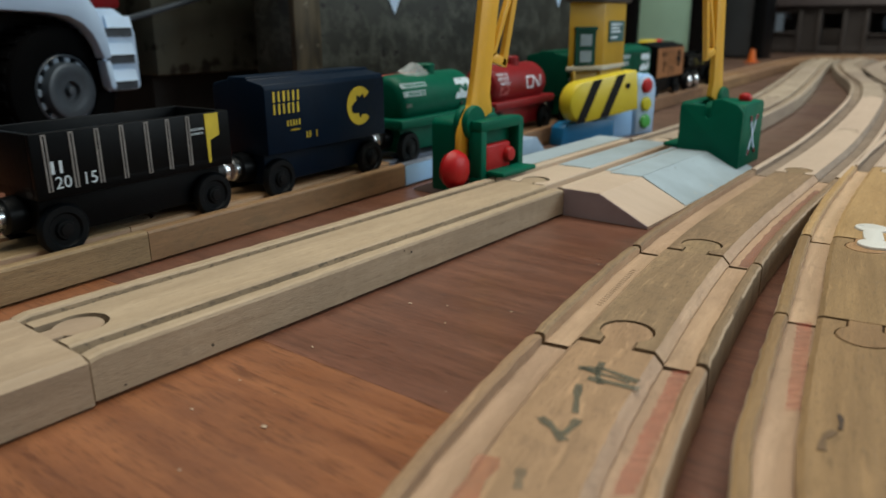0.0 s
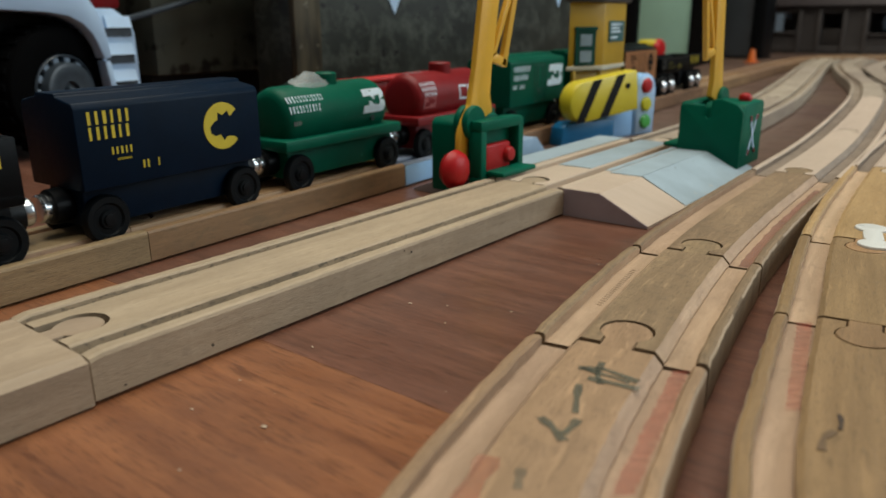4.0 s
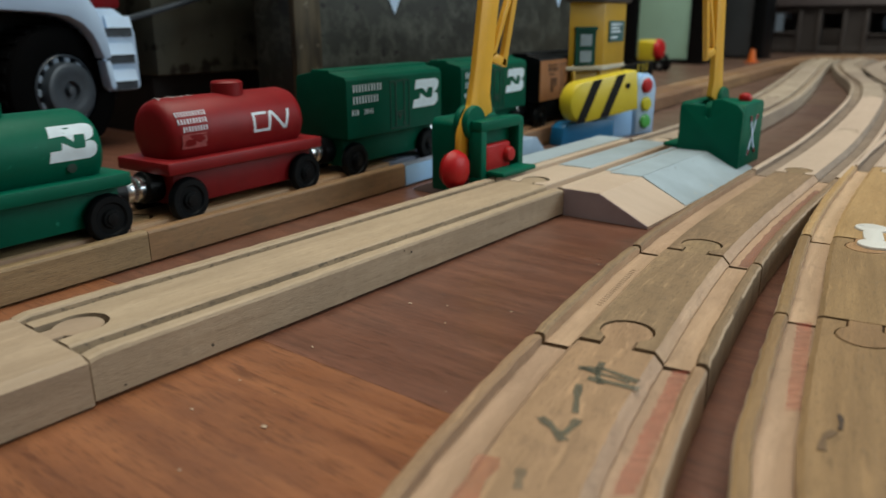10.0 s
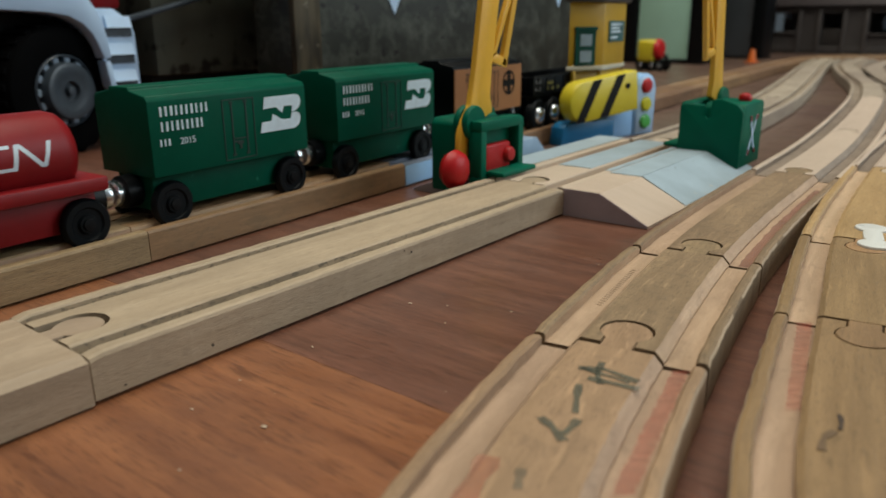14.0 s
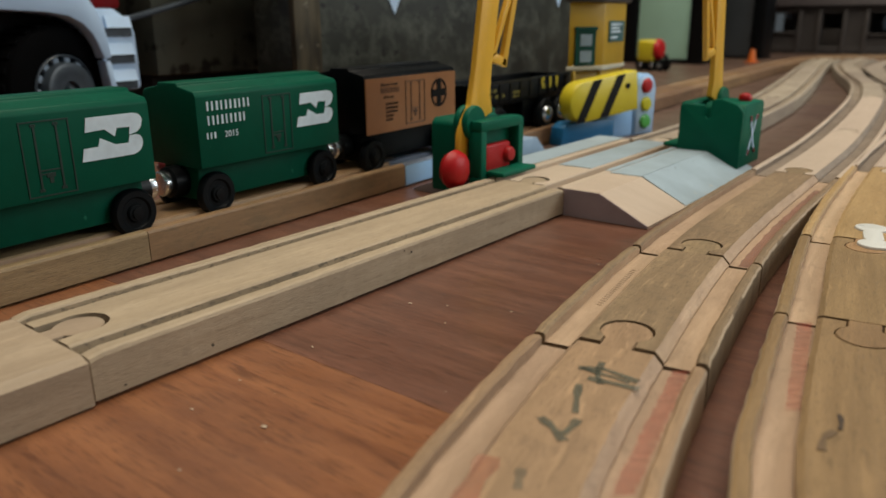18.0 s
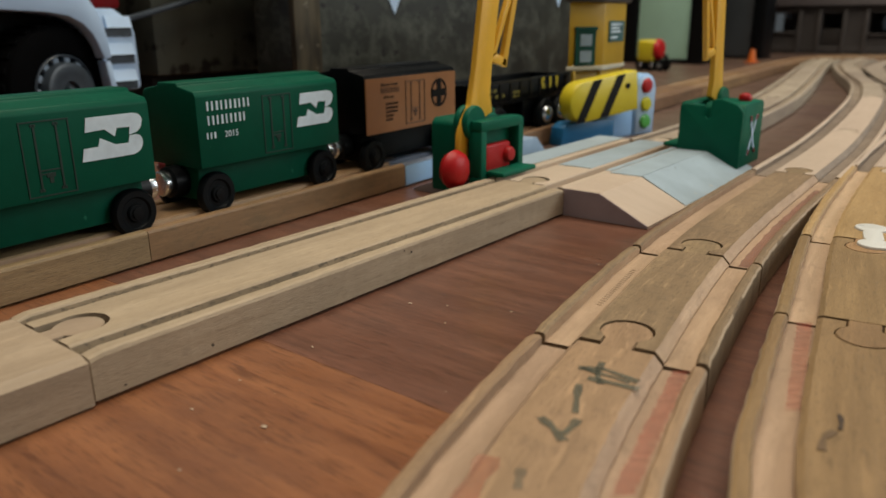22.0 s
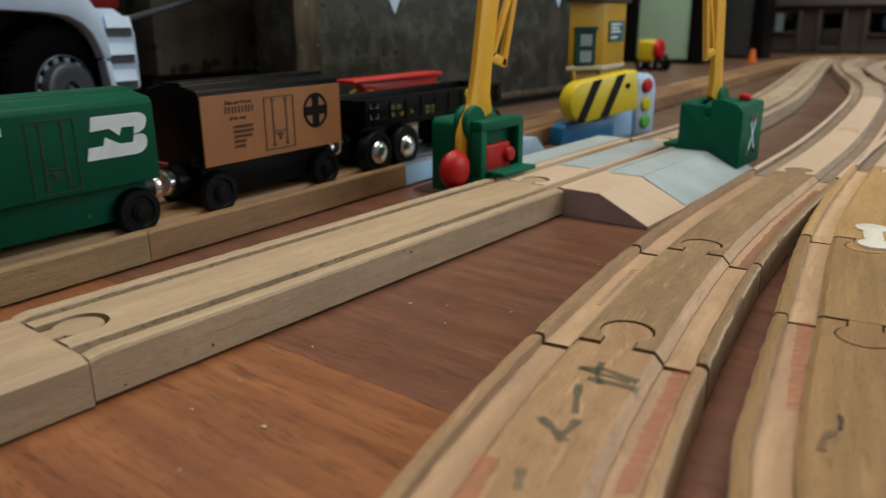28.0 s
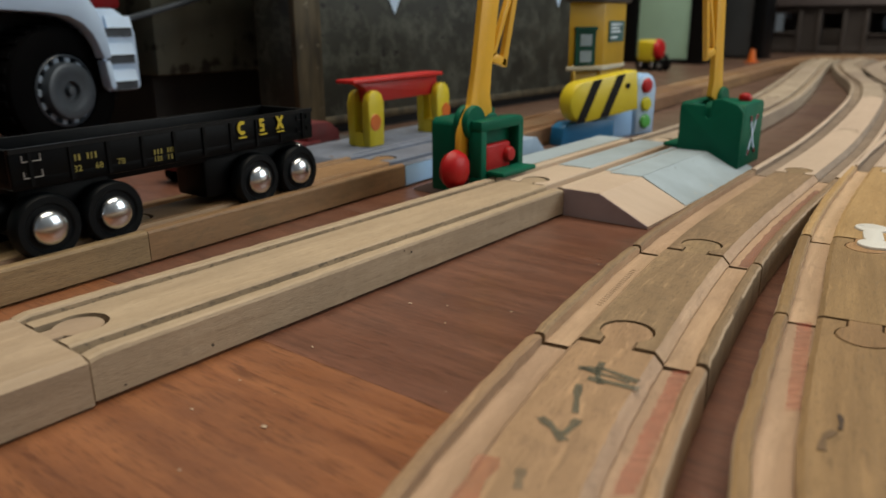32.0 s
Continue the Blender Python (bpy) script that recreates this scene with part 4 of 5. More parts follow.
part("road_paint", sheet(0.2450, X1, 0.0402, TOP, 0.0558, TOP, 0.0003), GREY_PAINT, rear, "grey-blue painted road", smooth=False)
part("road_paint", sheet(0.2450, X1, 0.0562, TOP, 0.0845, 0.0014, 0.0004), GREY_PAINT, rear, "grey-blue painted road", smooth=False)
side_ramp = thing("side_ramp", "light blue painted wooden side ramp beside the train track", "ramp", pose(0, 0, 0))
part("ramp_block", prism([(0.2900, 0.0), (0.3390, 0.0), (0.3390, 0.0030), (0.3290, 0.0118), (0.2900, 0.0118)], 0.0118, Matrix.Translation((0, 0.0860, 0)) , bevel=0.0006), mat("dusty_blue_paint", (0.27, 0.37, 0.50), 0.5, vary=0.15, scale=70), side_ramp, "dusty light blue block")
mid = track_piece("middle_track", line_b, 0.5102, 0.6548, label="", material=BEECH_PALE, groove=BEECH_PALE)
for k in ("label", "category", "group"):
    del mid[k]
mid.parent = crossing
part("road_paint", box(0.2560, 0.3530, 0.0112, 0.0288, TOP - 0.0002, TOP + 0.0003), GREY_PAINT, mid, "grey-blue painted strip").matrix_parent_inverse = mid.matrix_basis.inverted()
part("road_paint", box(0.2560, 0.3530, 0.0008, 0.0036, TOP - 0.0002, TOP + 0.00025), GREY_PAINT, mid).matrix_parent_inverse = mid.matrix_basis.inverted()
for k in range(10):
    a = 0.27 + 0.008 * k
    part("nail", lathe([(0.0005, -0.0003), (0.0005, 0.00012), (0.0, 0.0002)], 8, pose(a, -0.0185 - 0.0003 * (k % 3), TOP - 0.0008)), STEEL, front)


# ---------- barrier gates ----------
def barrier_gate(label, m, sign, button, d=0.0155):
    """Gate with a slotted green housing, a lattice arm that stands raised and a red counterweight disc.
    Its arm swings down towards local +x; local -y faces the track."""
    g = thing("barrier_gate", label, "barrier gate", m, "gates of the level crossing")
    slab = part("housing", prism([(-0.0175, -0.008), (0.0175, -0.008), (0.0175, 0.0235), (0.0145, 0.0262), (-0.0150, 0.0262), (-0.0175, 0.0240)], d, Matrix.Translation((0, 0.0, 0)), bevel=0.0011), GREEN, g)
    # open box with a window towards the track
    fr = [(-0.0160, 0.0175, -0.0125, -0.0055, -0.0040, 0.0002), (-0.0160, 0.0175, -0.0125, -0.0055, 0.0210, 0.0258), (-0.0160, -0.0115, -0.0125, -0.0055, 0.0000, 0.0212), (0.0150, 0.0175, -0.0125, -0.0055, 0.0000, 0.0212), (-0.0160, 0.0175, -0.0070, -0.0050, 0.0000, 0.0212)]
    bm = None
    for f in fr:
        bm = box(*f, 0.0007, 2, bm)
    win_ = part("window_box", bm, GREEN, g, "green box with a square window")
    part("foot", prism([(-0.0110, 0.0), (0.0170, 0.0), (0.0170, 0.0022), (-0.0110, 0.0022)], 0.0105, Matrix.Translation((0, -0.0215, 0.0006)), bevel=0.0007), GREEN, g, "green foot plate")
    bpl = [(-0.0125, -0.0080), (d, -0.0080), (d, 0.0225), (d - 0.0035, 0.0262), (0.0100, 0.0285), (0.0045, 0.0280), (0.0042, 0.0190), (0.0028, 0.0178), (0.0012, 0.0190), (0.0010, 0.0248), (-0.0110, 0.0256), (-0.0125, 0.0240)]
    part("back_plate", prism(bpl, 0.0028, pose(0.0195, 0, 0, 0, 0, 90), bevel=0.0008), GREEN, g, "green end plate with a notch")
    part("red_block", box(-0.0110, 0.0090, -0.0118, -0.0072, 0.0020, 0.0145, 0.0012, 3), RED, win_, "red block behind the window")
    part("knob", lathe([(0.0038, -0.003), (0.0038, 0.001), (0.0030, 0.0024), (0.0, 0.0030)], 24, pose(0.0065, -0.0118, 0.0085) @ pose(0, 0, 0, 90)), RED, win_, "round red knob")
    for y, s_ in ((-0.0052, 90), (0.0002, -90)):
        part("hub_disc", lathe([(0.0, -0.002), (0.0072, -0.002), (0.0078, -0.0012), (0.0078, 0.0004), (0.0072, 0.0012), (0.0, 0.0014)], 36, pose(-0.0115, y, 0.0245) @ pose(0, 0, 0, s_)), GREEN, g, "green pivot disc")
    y0, t = -0.0040, 0.0032
    arm = part("arm", prism([(-0.0212, 0.0070), (-0.0145, 0.0070), (-0.0112, 0.0180), (-0.0050, 0.0240), (0.0050, 0.0280), (0.0030, 0.0360), (0.0042, 0.0480), (0.0096, 0.0780), (0.0178, 0.1440), (0.0068, 0.1440), (-0.0040, 0.0780), (-0.0090, 0.0480), (-0.0126, 0.0325), (-0.0180, 0.0265), (-0.0205, 0.0190)], t, Matrix.Translation((0, y0, 0)), bevel=0.0007), YELLOW, g, "raised yellow plastic arm")
    lat = [[(-0.0052, 0.0510), (0.0072, 0.0475), (0.0080, 0.0515), (-0.0046, 0.0556)],
           [(0.0038, 0.0490), (0.0078, 0.0476), (0.0172, 0.0900), (0.0202, 0.1380), (0.0164, 0.1380), (0.0134, 0.0900)],
           [(-0.0050, 0.0525), (-0.0016, 0.0535), (0.0166, 0.0930), (0.0136, 0.0950)],
           [(0.0010, 0.0930), (0.0160, 0.0900), (0.0162, 0.0925), (0.0012, 0.0955)],
           [(0.0012, 0.0945), (0.0036, 0.0940), (0.0190, 0.1350), (0.0168, 0.1360)],
           [(0.0060, 0.1360), (0.0198, 0.1350), (0.0198, 0.1380), (0.0060, 0.1390)]]
    for o in lat:
        o = [(a_ + 0.0090 + 0.05 * (b_ - 0.05), b_) for a_, b_ in o]
        part("strut", prism(o, 0.0026, Matrix.Translation((0, y0 + 0.0003, 0)), bevel=0.0004), YELLOW, arm)
    part("counterweight", lathe([(0.0, -0.0045), (0.0045, -0.0042), (0.0075, -0.0026), (0.0088, 0.0), (0.0078, 0.0028), (0.0048, 0.0050), (0.0, 0.0056)], 44, pose(-0.0290, y0 - 0.0030, 0.0058) @ pose(0, 0, 0, 90)), RED, g, "glossy red counterweight disc")
    if sign:
        # crossed sign on the outer side
        pl = [[(-0.0070, 0.0190), (-0.0046, 0.0190), (0.0070, -0.0020), (0.0046, -0.0020)], [(0.0046, 0.0190), (0.0070, 0.0190), (-0.0046, -0.0020), (-0.0070, -0.0020)]]
        sg = part("crossed_sign", prism(pl[0], 0.0004, Matrix.Translation((0, d - 0.0002, 0))), WHITE_P, g, "white and red crossed sign")
        part("cross_arm", prism(pl[1], 0.0005, Matrix.Translation((0, d - 0.0002, 0))), WHITE_P, sg)
        for o in pl:
            for k0, k1 in ((0.0, 0.13), (0.87, 1.0)):
                a, b2, c2, d2 = [Vector(q) for q in o]
                e = [a.lerp(d2, k0), b2.lerp(c2, k0), b2.lerp(c2, k1), a.lerp(d2, k1)]
                mid_ = [(v.x, v.y) for v in e]
                part("sign_tip", prism(mid_, 0.0004, Matrix.Translation((0, d + 0.0002, 0))), CAR_RED, sg)
    if button:
        part("button", lathe([(0.0032, -0.001), (0.0036, 0.0010), (0.0032, 0.0028), (0.0018, 0.0040), (0.0, 0.0043)], 24, pose(-0.0030, 0.0150, 0.0262)), RED, g, "red push button on the roof")
    return g


barrier_gate("green barrier gate with raised yellow arm and red counterweight", pose(0.2205, 0.0525, 0.0120), False, False)
barrier_gate("green barrier gate with raised yellow arm and crossed sign", pose(0.3555, -0.0125, 0.0120, 0, 0, 180), True, True, 0.0215)

# ---------- barrier with signal lights ----------
sig = thing("signal_barrier", "light blue signal post with a striped yellow barrier", "toy signal", pose(0.4430, 0.0740, 0, 0, 0, -18))
post = part("post", prism([(0.0, 0.0), (0.0215, 0.0), (0.0215, 0.0330)] + disc_outline(0.01075, 14, 0.01075, 0.0330, 0, 180) + [(0.0, 0.0330)], 0.0150, bevel=0.0010), SKY_BLUE, sig)
part("light_panel", prism([(0.0018, 0.0015), (0.0197, 0.0015), (0.0197, 0.0330)] + disc_outline(0.00895, 14, 0.01075, 0.0330, 0, 180) + [(0.0018, 0.0330)], 0.0010, Matrix.Translation((0, -0.0008, 0)), bevel=0.0004), mat("pale_blue_plastic", (0.42, 0.58, 0.78), 0.35, vary=0.06), post, "pale blue lamp panel")
for z, mm in ((0.0350, RED), (0.0220, mat("yellow_lens", (0.55, 0.52, 0.02), 0.25)), (0.0095, mat("green_lens", (0.10, 0.42, 0.10), 0.25))):
    part("signal_lens", lathe([(0.0052, -0.0010), (0.0052, 0.0006), (0.0042, 0.0018), (0.0, 0.0024)], 28, pose(0.0108, -0.0010, z) @ pose(0, 0, 0, 90)), mm, post, "round signal lens")
part("stand", box(-0.0270, -0.0003, 0.0006, 0.0080, 0.0, 0.0300, 0.001), SKY_BLUE, sig, "light blue stand")
part("base", prism([(-0.0760, 0.0), (-0.0270, 0.0), (-0.0270, 0.0135), (-0.0330, 0.0150), (-0.0700, 0.0150), (-0.0750, 0.0120)], 0.0120, Matrix.Translation((0, -0.0070, 0)), bevel=0.0008), TEAL, sig, "deep blue base")
half, R = 0.0135, 0.0135
bo = [(-0.0110, half)] + disc_outline(R, 16, -0.0610, 0.0, 90, 270) + [(-0.0110, -half)]
tilt = pose(0, 0, 0.0355, 0, -6.5, 0)
beam = part("barrier_beam", prism(bo, 0.0120, tilt @ Matrix.Translation((0, -0.0125, 0)), bevel=0.0016), LEMON, sig, "thick yellow barrier beam")
for xo in (-0.0712, -0.0490):
    part("stripe", prism([(xo, -half + 0.0006), (xo + 0.0082, -half + 0.0006), (xo + 0.0260, half - 0.0006), (xo + 0.0178, half - 0.0006)], 0.0003, tilt @ Matrix.Translation((0, -0.0127, 0))), BLACK, beam, "slanting black stripe")
for xo, zo in ((-0.0215, 0.0045),):
    part("rivet", lathe([(0.0018, -0.0005), (0.0018, 0.0005), (0.0, 0.0006)], 14, tilt @ pose(xo, -0.0128, zo) @ pose(0, 0, 0, 90)), BLACK, beam)

# ---------- small bridge behind the train's track ----------
br = thing("toy_portal", "red beam on yellow pillars with orange spots", "toy portal", pose(0, 0, 0))
TB = math.degrees(math.atan(KA))
brm = pose(0.2450, 0.1500, 0, 0, 0, TB)
br.matrix_basis = brm
part("platform", prism([(-0.0360, 0.0), (0.0960, 0.0), (0.0960, 0.0118), (-0.0260, 0.0118), (-0.0330, 0.0090), (-0.0360, 0.0040)], 0.0400, Matrix.Translation((0, -0.0120, 0)), bevel=0.0008), LAVENDER, br, "lavender-grey painted base")
for px_ in (0.0, 0.0680):
    pil = None
    for yy in (-0.0075, 0.0035):
        o = [(-0.0068, 0.0118), (0.0068, 0.0118), (0.0068, 0.0365)] + disc_outline(0.0068, 14, 0.0, 0.0365, 0, 180) + [(-0.0068, 0.0365)]
        q = part("pillar", prism(o, 0.0050, Matrix.Translation((px_, yy, 0)), bevel=0.0009), LEMON, br, "round-topped yellow pillar")
        pil = pil or q
    part("pillar_foot", box(px_ - 0.0068, px_ + 0.0068, -0.0026, 0.0036, 0.0118, 0.0200), LEMON, br)
    part("spot", lathe([(0.0, 0.0004), (0.0045, 0.0004), (0.0048, 0.0)], 24, pose(px_ + (-0.001 if px_ == 0 else 0.003), -0.0075, 0.0255) @ pose(0, 0, 0, 90)), ORANGE, pil, "round orange spot")
part("beam", prism([(-0.0090, 0.0470), (-0.0090, 0.0480), (0.0685, 0.0480), (0.0685, 0.0362), (-0.0010, 0.0362), (-0.0030, 0.0440)], 0.0058, Matrix.Translation((0, -0.0023, 0)), bevel=0.0006), mat("red_beam_paint", (0.44, 0.014, 0.012), 0.4, vary=0.1), br, "flat red beam")
part("beam_cap", box(-0.0170, 0.0700, -0.0060, 0.0075, 0.0478, 0.0500, 0.0007), mat("red_cap_paint", (0.5, 0.016, 0.014), 0.4, vary=0.1), br, "red top board")

# low red and silver toy behind the track
DARK_RED = mat("dusty_dark_red_paint", (0.115, 0.006, 0.009), 0.55, vary=0.3, scale=90)
lt = thing("low_toy_trailer", "low red toy trailer with silver side rails on the floor", "toy trailer", pose(0.1850, 0.1960, 0, 0, 0, 4))
part("bed", box(-0.0420, 0.0600, -0.0110, 0.0110, 0.0075, 0.0112, 0.001), DARK_RED, lt, "dark red flat bed")
part("cabin", prism([(0.0480, 0.0080), (0.0790, 0.0080), (0.0770, 0.0160), (0.0690, 0.0215), (0.0510, 0.0225)], 0.0200, Matrix.Translation((0, -0.0100, 0)), bevel=0.0018), DARK_RED, lt, "rounded red cabin")
part("bumper", box(0.0580, 0.0960, -0.0160, 0.0110, 0.0030, 0.0090, 0.001), STEEL, lt, "silver bumper")
for y_ in (-0.0138, 0.0112):
    part("rail", box(-0.0410, 0.0630, y_, y_ + 0.0026, 0.0062, 0.0092, 0.0007), STEEL, lt, "silver side rail")
for k in range(5):
    part("marker_plate", box(-0.0390 + k * 0.0110, -0.0340 + k * 0.0110, -0.0116, -0.0108, 0.0080, 0.0102, 0.0003, 1), STEEL, lt, "small silver plate")
for wx in (-0.034, -0.016, 0.035, 0.072):
    for sd in (-1, 1):
        part("wheel", lathe([(0.0, -0.003), (0.0045, -0.003), (0.0050, -0.002), (0.0050, 0.002), (0.0045, 0.003), (0.0, 0.003)], 20, pose(wx, sd * 0.0075, 0.0050) @ pose(0, 0, 0, 90)), TYRE, lt)

# ---------- dark furniture behind ----------
MOTTLE = bpy.data.materials.new("mottled_dark_metal")
MOTTLE.use_nodes = True
nt = MOTTLE.node_tree
b = nt.nodes["Principled BSDF"]
tc = nt.nodes.new("ShaderNodeTexCoord")


def mnoise(scale, detail, lo, hi, rough=0.6):
    n = nt.nodes.new("ShaderNodeTexNoise")
    n.inputs["Scale"].default_value, n.inputs["Detail"].default_value, n.inputs["Roughness"].default_value = scale, detail, rough
    nt.links.new(tc.outputs["Object"], n.inputs[0])
    r = nt.nodes.new("ShaderNodeMapRange")
    r.inputs["From Min"].default_value, r.inputs["From Max"].default_value = lo, hi
    nt.links.new(n.outputs[0], r.inputs["Value"])
    return n, r


def mmix(fac, a, c):
    x_ = nt.nodes.new("ShaderNodeMix")
    x_.data_type = "RGBA"
    nt.links.new(fac, x_.inputs["Factor"])
    for k_, v_ in (("A", a), ("B", c)):
        if isinstance(v_, tuple):
            x_.inputs[k_].default_value = (*v_, 1)
        else:
            nt.links.new(v_, x_.inputs[k_])
    return x_.outputs["Result"]


n1, r1 = mnoise(14, 6, 0.35, 0.7)
n2, r2 = mnoise(48, 8, 0.47, 0.62, 0.7)
n3, r3 = mnoise(95, 4, 0.60, 0.66)
c_ = mmix(r1.outputs[0], (0.013, 0.0145, 0.0105), (0.038, 0.041, 0.031))
c_ = mmix(r2.outputs[0], c_, (0.076, 0.082, 0.064))
c_ = mmix(r3.outputs[0], c_, (0.006, 0.005, 0.004))
nt.links.new(c_, b.inputs["Base Color"])
b.inputs["Metallic"].default_value = 0.25
rr = nt.nodes.new("ShaderNodeMapRange")
rr.inputs["To Min"].default_value, rr.inputs["To Max"].default_value = 0.32, 0.62
nt.links.new(n2.outputs[0], rr.inputs["Value"])
nt.links.new(rr.outputs[0], b.inputs["Roughness"])
bp = nt.nodes.new("ShaderNodeBump")
bp.inputs["Strength"].default_value, bp.inputs["Distance"].default_value = 0.3, 0.001
nt.links.new(n2.outputs[0], bp.inputs["Height"])
nt.links.new(bp.outputs[0], b.inputs["Normal"])

# Lighter stand-in for MOTTLE: light on this panel put into colour; spots its own.
MOTTLE_LIT = mat("spotted_metal_lit", (0.100, 0.106, 0.080), 0.55, 0.2, vary=0.5, scale=18, bump=0.3, bscale=120, wear=0.75, wcol=(0.016, 0.013, 0.009))
RUST = mat("rubbed_rusty_strip", (0.085, 0.066, 0.036), 0.5, 0.3, vary=0.75, scale=45, stretch=(3, 3, 0.5), wear=0.35, wcol=(0.14, 0.12, 0.08))
chest = thing("metal_chest", "old dark mottled metal chest against the track layout", "chest", pose(0.2876, 0.2560, 0, 0, 0, -1.0))
part("body", box(0.0, 0.505, 0.0, 0.046, 0.008, 0.204, 0.003), MOTTLE, chest)
part("lid", box(-0.004, 0.510, -0.004, 0.050, 0.205, 0.225, 0.003), MOTTLE, chest, "dark lid")
part("corner_strip", box(-0.0012, 0.0225, -0.0014, 0.004, 0.010, 0.204, 0.0008), RUST, chest, "rubbed rusty corner strip")
part("bottom_rail", box(0.0225, 0.504, -0.0016, 0.002, 0.0075, 0.0135, 0.0008), RUST, chest, "rubbed rusty bottom edge")
part("plinth", box(0.003, 0.502, 0.006, 0.042, 0.0, 0.0085), BLACK, chest)
for tx, hw, zb in ((0.1005, 0.0088, 0.0858), (0.348, 0.008, 0.0925)):
    part("paper_point", prism([(tx - hw * 1.1, zb + hw * 1.9), (tx, zb), (tx + hw * 1.1, zb + hw * 1.9), (tx, zb + hw * 3.8)], 0.0006, Matrix.Translation((0, -0.0008, 0))), WHITE_P, chest, "white paper diamond")
side_chest = thing("metal_chest", "old mottled metal chest further back, light above and shade below put into its colours", "chest", pose(0.2350, 0.3450, 0))
part("body", box(0.0, 0.150, 0.0, 0.12, 0.0440, 0.20, 0.002), MOTTLE_LIT, side_chest)
# Shade low on this chest is put into a recessed dark brown base.
part("plinth", box(0.002, 0.148, 0.012, 0.115, 0.0, 0.0445), mat("low_shade_brown", (0.010, 0.008, 0.006), 0.7, vary=0.4), side_chest)
# Added backdrop: darkness in the gaps behind the toys, built as a cabinet.
cab = thing("dark_backdrop", "made-up dark cabinet that fills the dark gaps behind the toys", "cabinet", pose(-0.9, 0.80, 0))
part("body", box(0.0, 3.4, 0.0, 0.35, 0.06, 1.2, 0.004), CHARCOAL, cab)
part("plinth", box(0.02, 3.38, 0.03, 0.34, 0.0, 0.06), BLACK, cab)
for dx in range(6):
    d_ = part("door", box(0.02 + dx * 0.562, 0.57 + dx * 0.562, -0.016, -0.002, 0.08, 1.18, 0.003), CHARCOAL, cab)
    part("handle", box(0.05 + dx * 0.562, 0.065 + dx * 0.562, -0.03, -0.017, 0.6, 0.72, 0.004), STEEL, d_)

# ---------- toy truck ----------
TY = 0.330
BOLT = mat("pale_grey_bolt_plastic", (0.22, 0.28, 0.35), 0.4, vary=0.1)
truck = thing("toy_truck", "large white toy truck with a dark chunky wheel and steps", "toy truck", pose(0.1580, TY, 0))
tw = part("tyre", lathe([(0.024, -0.026), (0.036, -0.026), (0.0395, -0.023), (0.0400, -0.012), (0.0400, -0.004), (0.0385, 0.0), (0.0340, 0.002), (0.0235, 0.001), (0.0222, -0.004), (0.0222, -0.018)], 56, pose(0, 0, 0.0400) @ pose(0, 0, 0, 90)), TYRE, truck, "black rubber tyre")
for i in range(26):
    a = 360 / 26 * i
    part("tread_block", box(-0.0022, 0.0022, -0.0215, -0.0015, 0.0388, 0.0412, 0.0004, 1), TYRE, tw).matrix_basis = pose(0, 0.0245, 0.0400) @ pose(0, 0, 0, 0, a, 0)
rim = part("rim", lathe([(0.0225, -0.002), (0.0225, 0.0002), (0.0214, 0.0010), (0.0208, 0.0002), (0.0206, -0.0120), (0.0178, -0.0120), (0.0178, 0.0034), (0.0172, 0.0055), (0.0156, 0.0062), (0.0110, 0.0050), (0.0062, 0.0050), (0.0056, 0.0020), (0.0032, 0.0020), (0.0026, 0.0056), (0.0, 0.0060)], 44, pose(0, 0, 0.0400) @ pose(0, 0, 0, 90)), RIM_GREY, truck, "grey plastic wheel rim")
for i in range(14):
    a = radians(360 / 14 * i)
    part("rim_lug", box(-0.0021, 0.0021, -0.0020, 0.0020, -0.0023, 0.0023, 0.0006, 1), BOLT, rim, "pale lug between rim and disc", pose(0.0194 * math.cos(a), 0.0022, 0.0400 + 0.0194 * math.sin(a)) @ pose(0, 0, 0, 0, -360 / 14 * i, 0))
steer = Matrix.Translation((0, 0.012, 0)) @ pose(0, 0, 0, 0, 0, 15) @ Matrix.Translation((0, -0.012, 0))
for ob in (tw, rim):
    ob.matrix_basis = steer
# wheel arch and cab side
inner = [(-0.0285, 0.0885), (-0.0040, 0.0872), (0.0085, 0.0850), (0.0165, 0.0805), (0.0215, 0.0745), (0.0250, 0.0670), (0.0275, 0.0590)]
outer = [(0.0325, 0.0590), (0.0318, 0.0700), (0.0300, 0.0800), (0.0265, 0.0890), (0.0200, 0.0990), (0.0100, 0.1200), (-0.16, 0.1200), (-0.16, 0.0895)]
part("wheel_arch", prism(inner + outer, 0.034, Matrix.Translation((0, -0.006, 0)), bevel=0.0010), WHITE_P, truck, "white plastic wheel arch")
part("arch_tip", prism([(0.0282, 0.0575), (0.0322, 0.0575), (0.0345, 0.0400), (0.0318, 0.0385), (0.0302, 0.0410)], 0.020, Matrix.Translation((0, -0.005, 0)), bevel=0.0010), WHITE_P, truck, "white mudguard tip")
steps = part("step_frame", prism([(0.0330, 0.0372), (0.0545, 0.0372), (0.0565, 0.0395), (0.0565, 0.0745), (0.0530, 0.0830), (0.0430, 0.0900), (0.0300, 0.0900)], 0.016, Matrix.Translation((0, 0.004, 0)), bevel=0.0010), WHITE_P, truck, "white entry steps")
